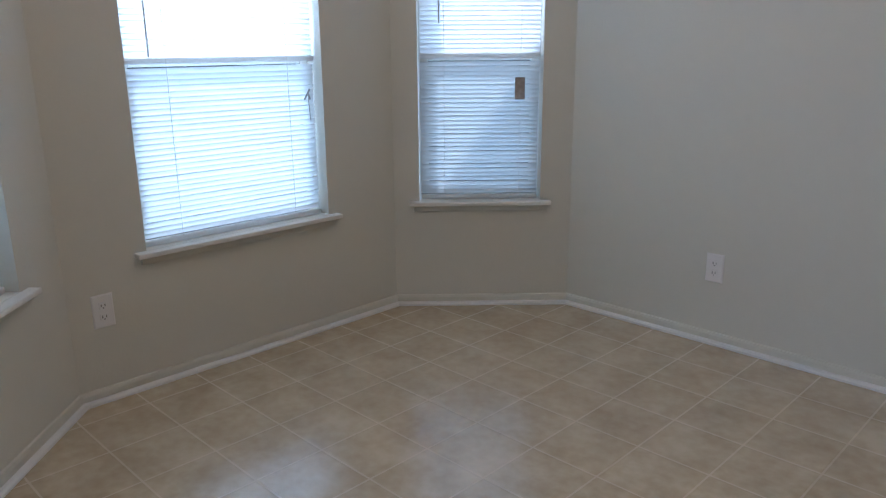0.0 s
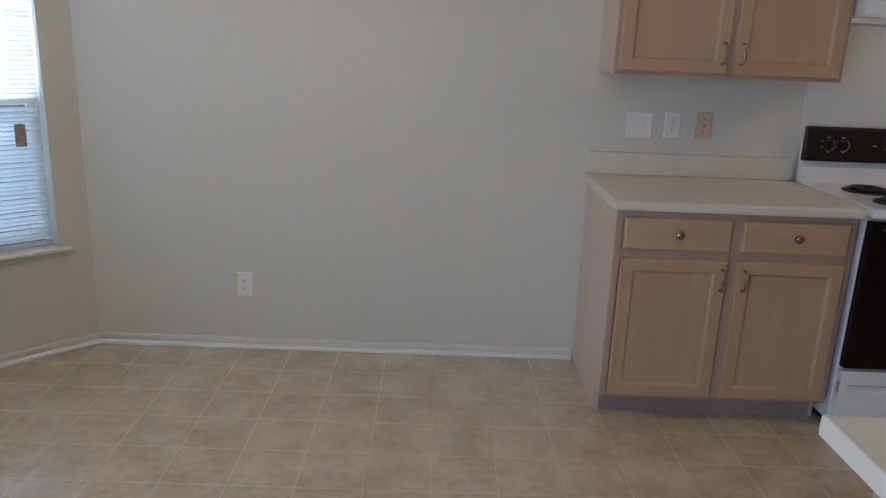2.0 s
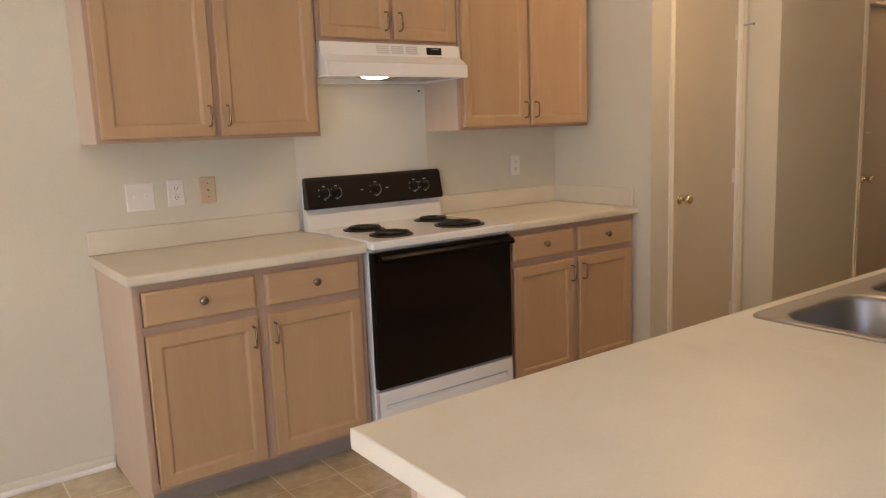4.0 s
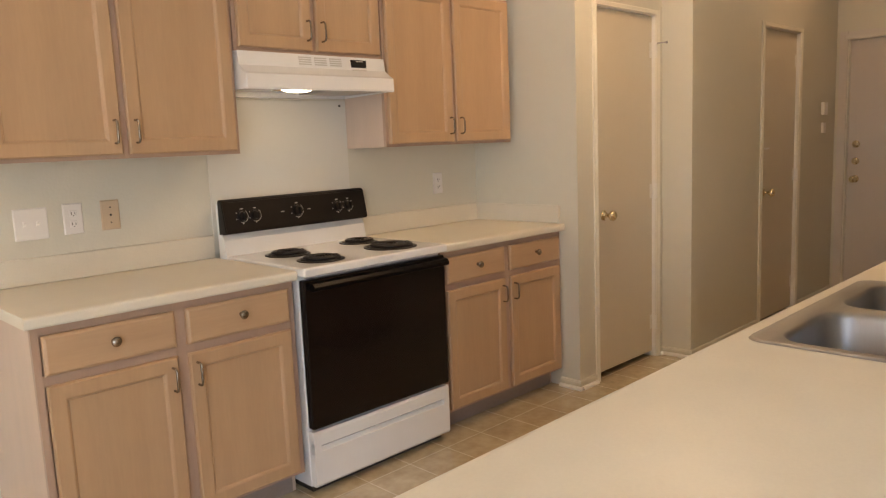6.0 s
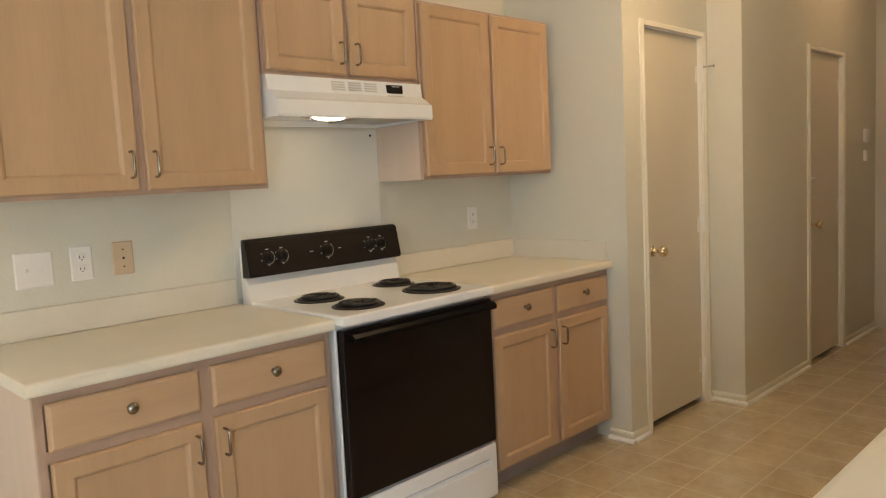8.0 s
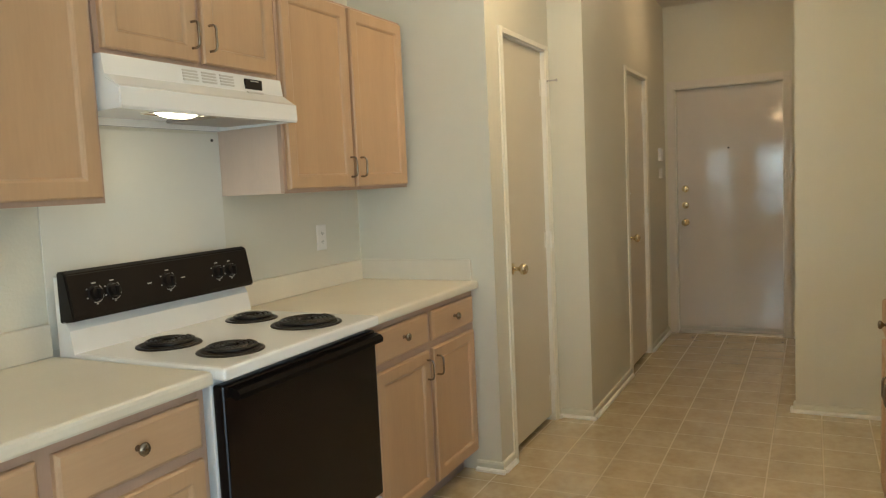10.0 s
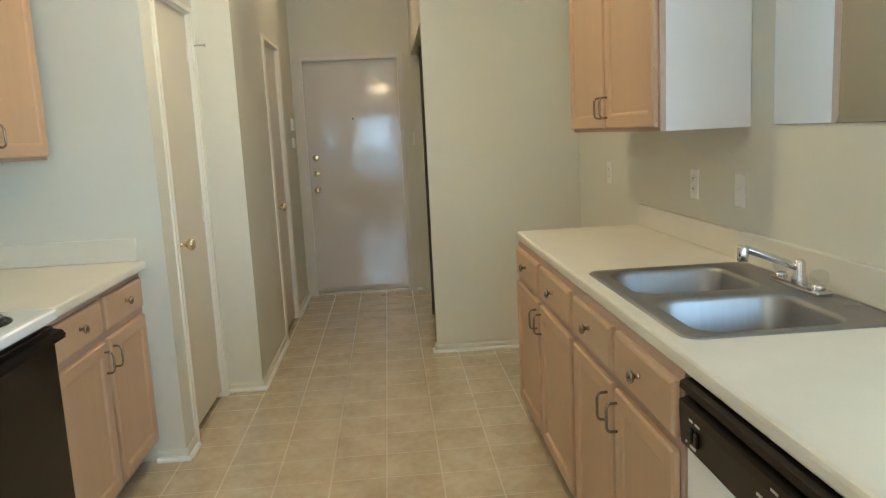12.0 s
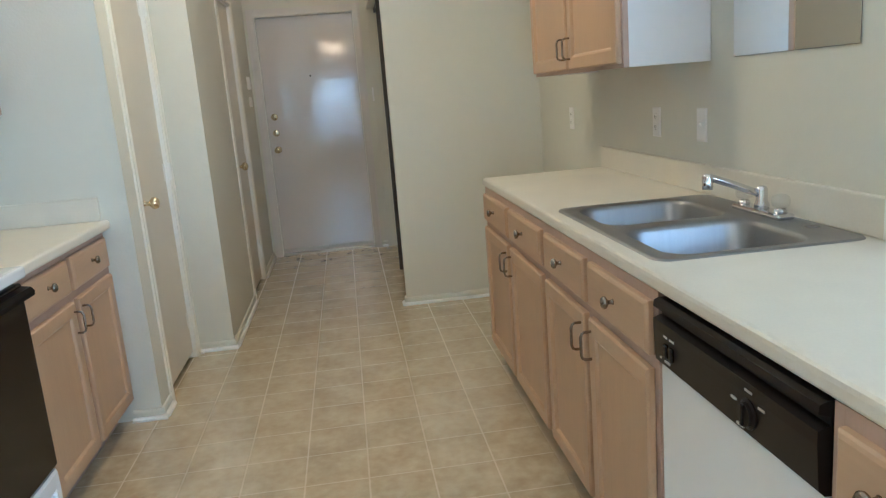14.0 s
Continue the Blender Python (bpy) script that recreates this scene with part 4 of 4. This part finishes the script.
# ---- dishwasher ----
dw = thing("dishwasher", "white dishwasher with a black control panel, under the counter", "dishwasher", turned(-0.075, SINK_Y) @ Matrix.Diagonal((0.945, 1, 1, 1)))
bm = B()
box(bm, 0.002, 0.604, -0.565, -0.02, 0.10, 0.872)
part("tub_housing", bm, DARK, dw)
bm = B()
box(bm, 0.004, 0.602, -0.602, -0.566, 0.125, 0.716, 0.004)
part("door_panel", bm, ENAMEL, dw, "white door panel")
bm = B()
prism(bm, [(-0.586, 0.718), (-0.622, 0.718), (-0.632, 0.728), (-0.636, 0.800), (-0.636, 0.822), (-0.616, 0.828), (-0.616, 0.842), (-0.636, 0.848), (-0.634, 0.862), (-0.622, 0.866), (-0.586, 0.866)], 0.002, 0.604)
cpn = part("control_panel", bm, DWBLACK, dw, "black control panel with a grip slot")
cpn.location.y += 0.018
for x, h in ((0.070, 0.030), (0.098, 0.030)):
    bm = B()
    box(bm, x - 0.009, x + 0.009, -0.642, -0.634, 0.752, 0.752 + h, 0.003)
    part("rocker", bm, BLACK, cpn, "black rocker button")
bm = B()
lathe(bm, [(0.027, 0.634), (0.027, 0.638), (0.022, 0.640), (0.021, 0.646), (0.0, 0.647)], 28, Matrix.Translation((0.410, 0, 0.768)) @ FRONT)
box(bm, 0.406, 0.414, -0.651, -0.645, 0.749, 0.787, 0.002)
part("dial", bm, BLACKP, cpn, "black timer dial")
for x, z, w in ((0.066, 0.796, 0.016), (0.098, 0.796, 0.022), (0.070, 0.740, 0.026), (0.410, 0.808, 0.024), (0.452, 0.792, 0.020), (0.360, 0.778, 0.018), (0.380, 0.736, 0.024), (0.036, 0.742, 0.005)):
    bm = B()
    box(bm, x - w / 2, x + w / 2, -0.6372 if z > 0.75 else -0.6352, -0.630, z - 0.0022, z + 0.0022)
    part("print_bar", bm, GREYPRINT, cpn)
bm = B()
box(bm, 0.010, 0.596, -0.540, -0.525, 0.004, 0.122)
part("toe_panel", bm, DARK, dw)


# ---- ceiling lights ----
def dome_light(name, x, y, z, r, mat, label):
    lt = thing(name, label, "ceiling light", Matrix.Translation((x, y, 0)), "ceiling lights")
    bm = B()
    lathe(bm, [(r * 0.5, z + 0.02), (r * 0.55, z + 0.012), (r * 0.9, z), (r * 0.9, z - 0.004), (r * 0.4, z - 0.004)], 28)
    part("canopy", bm, BRASS, lt, smooth=True)
    bm = B()
    lathe(bm, [(r, z - 0.005), (r, z - 0.02), (r * 0.9, z - 0.055), (r * 0.6, z - 0.085), (0.0, z - 0.10)], 28)
    part("shade", bm, mat, lt, "lit frosted glass shade", True)
    if z < CEIL - 0.1:
        bm = B()
        tube(bm, [(0, 0, z + 0.018), (0, 0, CEIL - 0.001)], 0.008, 8)
        part("stem", bm, BRASS, lt)


dome_light("pendant_light", -2.35, -1.50, 2.30, 0.17, NOOKGLOW, "brass pendant light with lit frosted shade in the nook")
dome_light("ceiling_light", 1.50, -1.50, CEIL - 0.022, 0.20, KITCHENGLOW, "round ceiling light with lit frosted shade in the kitchen")
dome_light("ceiling_light", 4.0, -1.42, CEIL - 0.022, 0.15, HALLGLOW, "round ceiling light with lit frosted shade in the corridor")

# ---- outside: an added, unseen raked blocker that shades the north bay window, a board fence behind ----
WX = -5.2
edge = []
for p in (Vector((-3.35, -0.14, 1.02)), Vector((-3.56, -0.35, 0.56))):
    edge.append(p + SUN_DIR * ((WX - p.x) / SUN_DIR.x))
slope = (edge[0].z - edge[1].z) / (edge[0].y - edge[1].y)
foot = edge[1].y + (-0.2 - edge[1].z) / slope
head = edge[1].y + (2.9 - edge[1].z) / slope
bm = B()
va = [bm.verts.new((WX, y, z)) for y, z in ((foot, -0.2), (head, 2.9), (2.6, 2.9), (2.6, -0.2))]
vb = [bm.verts.new((WX - 0.3, y, z)) for y, z in ((foot, -0.2), (head, 2.9), (2.6, 2.9), (2.6, -0.2))]
for q in range(4):
    bm.faces.new((va[q], va[(q + 1) % 4], vb[(q + 1) % 4], vb[q]))
bm.faces.new(va)
bm.faces.new(vb[::-1])
tagged(part("shade_blocker", bm, WALL), "unseen raked blocker outdoors, added to shade the north bay window", "wall")
fe = thing("fence", "weathered board fence outside the bay windows", "fence")
bm = B()
for k in range(2):
    box(bm, -9.0, -8.96, -7.0, 4.0, 0.1 + k * 1.0, 0.2 + k * 1.0)
part("rail", bm, FENCE, fe)
for k in range(78):
    bm = B()
    box(bm, -9.03, -9.005, -7.0 + k * 0.142, -7.0 + k * 0.142 + 0.136, -0.19, 1.55 + 0.015 * math.sin(k * 2.1))
    part("board", bm, FENCE, fe)

# ---- floor pieces ----
TX, TY, JOINT = 0.2286, 0.2286, 0.006
OX, OY = 0.0, -0.023


def tile_mesh(hx, hy):
    bm = B()
    rows = [[bm.verts.new((sx * (hx - i), sy * (hy - i), z)) for sx, sy in ((-1, -1), (1, -1), (1, 1), (-1, 1))] for i, z in ((0, 0.0003), (0.006, 0.0006))]
    for i in range(4):
        bm.faces.new((rows[0][i], rows[0][(i + 1) % 4], rows[1][(i + 1) % 4], rows[1][i]))
    bm.faces.new(rows[1])
    return bm


me_tile = bpy.data.meshes.new("floor_tile")
bm = tile_mesh(TX / 2 - JOINT / 2, TY / 2 - JOINT / 2)
bm.to_mesh(me_tile)
bm.free()
me_tile.materials.append(TILE)
far = B()
count = 0
for i in range(-18, 23):
    for j in range(-28, 1):
        cx, cy = OX + (i + 0.5) * TX, OY + (j + 0.5) * TY
        if cy > 0.12 or cy < SOUTH or cx > 5.2 or cx < -3.95:
            continue
        if cx < -3.3 and (cy < cx * -0.0 - 2.75 or cy < -5.82 - cx + -0.3 or cy > cx + 3.22 + 0.3):
            continue
        near = (-0.64 > cy > -2.28 and -1.2 < cx < 4.4) or (cx <= -1.2 and cy > -2.6)
        if near and count < 300:
            ob = new("tile", me_tile)
            ob.parent = floor
            ob.location = (cx, cy, 0)
            count += 1
        elif cx < -0.8 or cx > 1.8 or cy < -3.1 or cy > -2.3:
            add = tile_mesh(TX / 2 - JOINT / 2, TY / 2 - JOINT / 2)
            bmesh.ops.translate(add, vec=(cx, cy, 0), verts=add.verts[:])
            tmp = bpy.data.meshes.new("tmp")
            add.to_mesh(tmp)
            add.free()
            far.from_mesh(tmp)
            bpy.data.meshes.remove(tmp)
fm = bpy.data.meshes.new("tile_field")
far.to_mesh(fm)
far.free()
fm.materials.append(TILEJ)
fo = new("tile_field", fm)
fo.parent = floor
tagged(fo, kind="stuff")
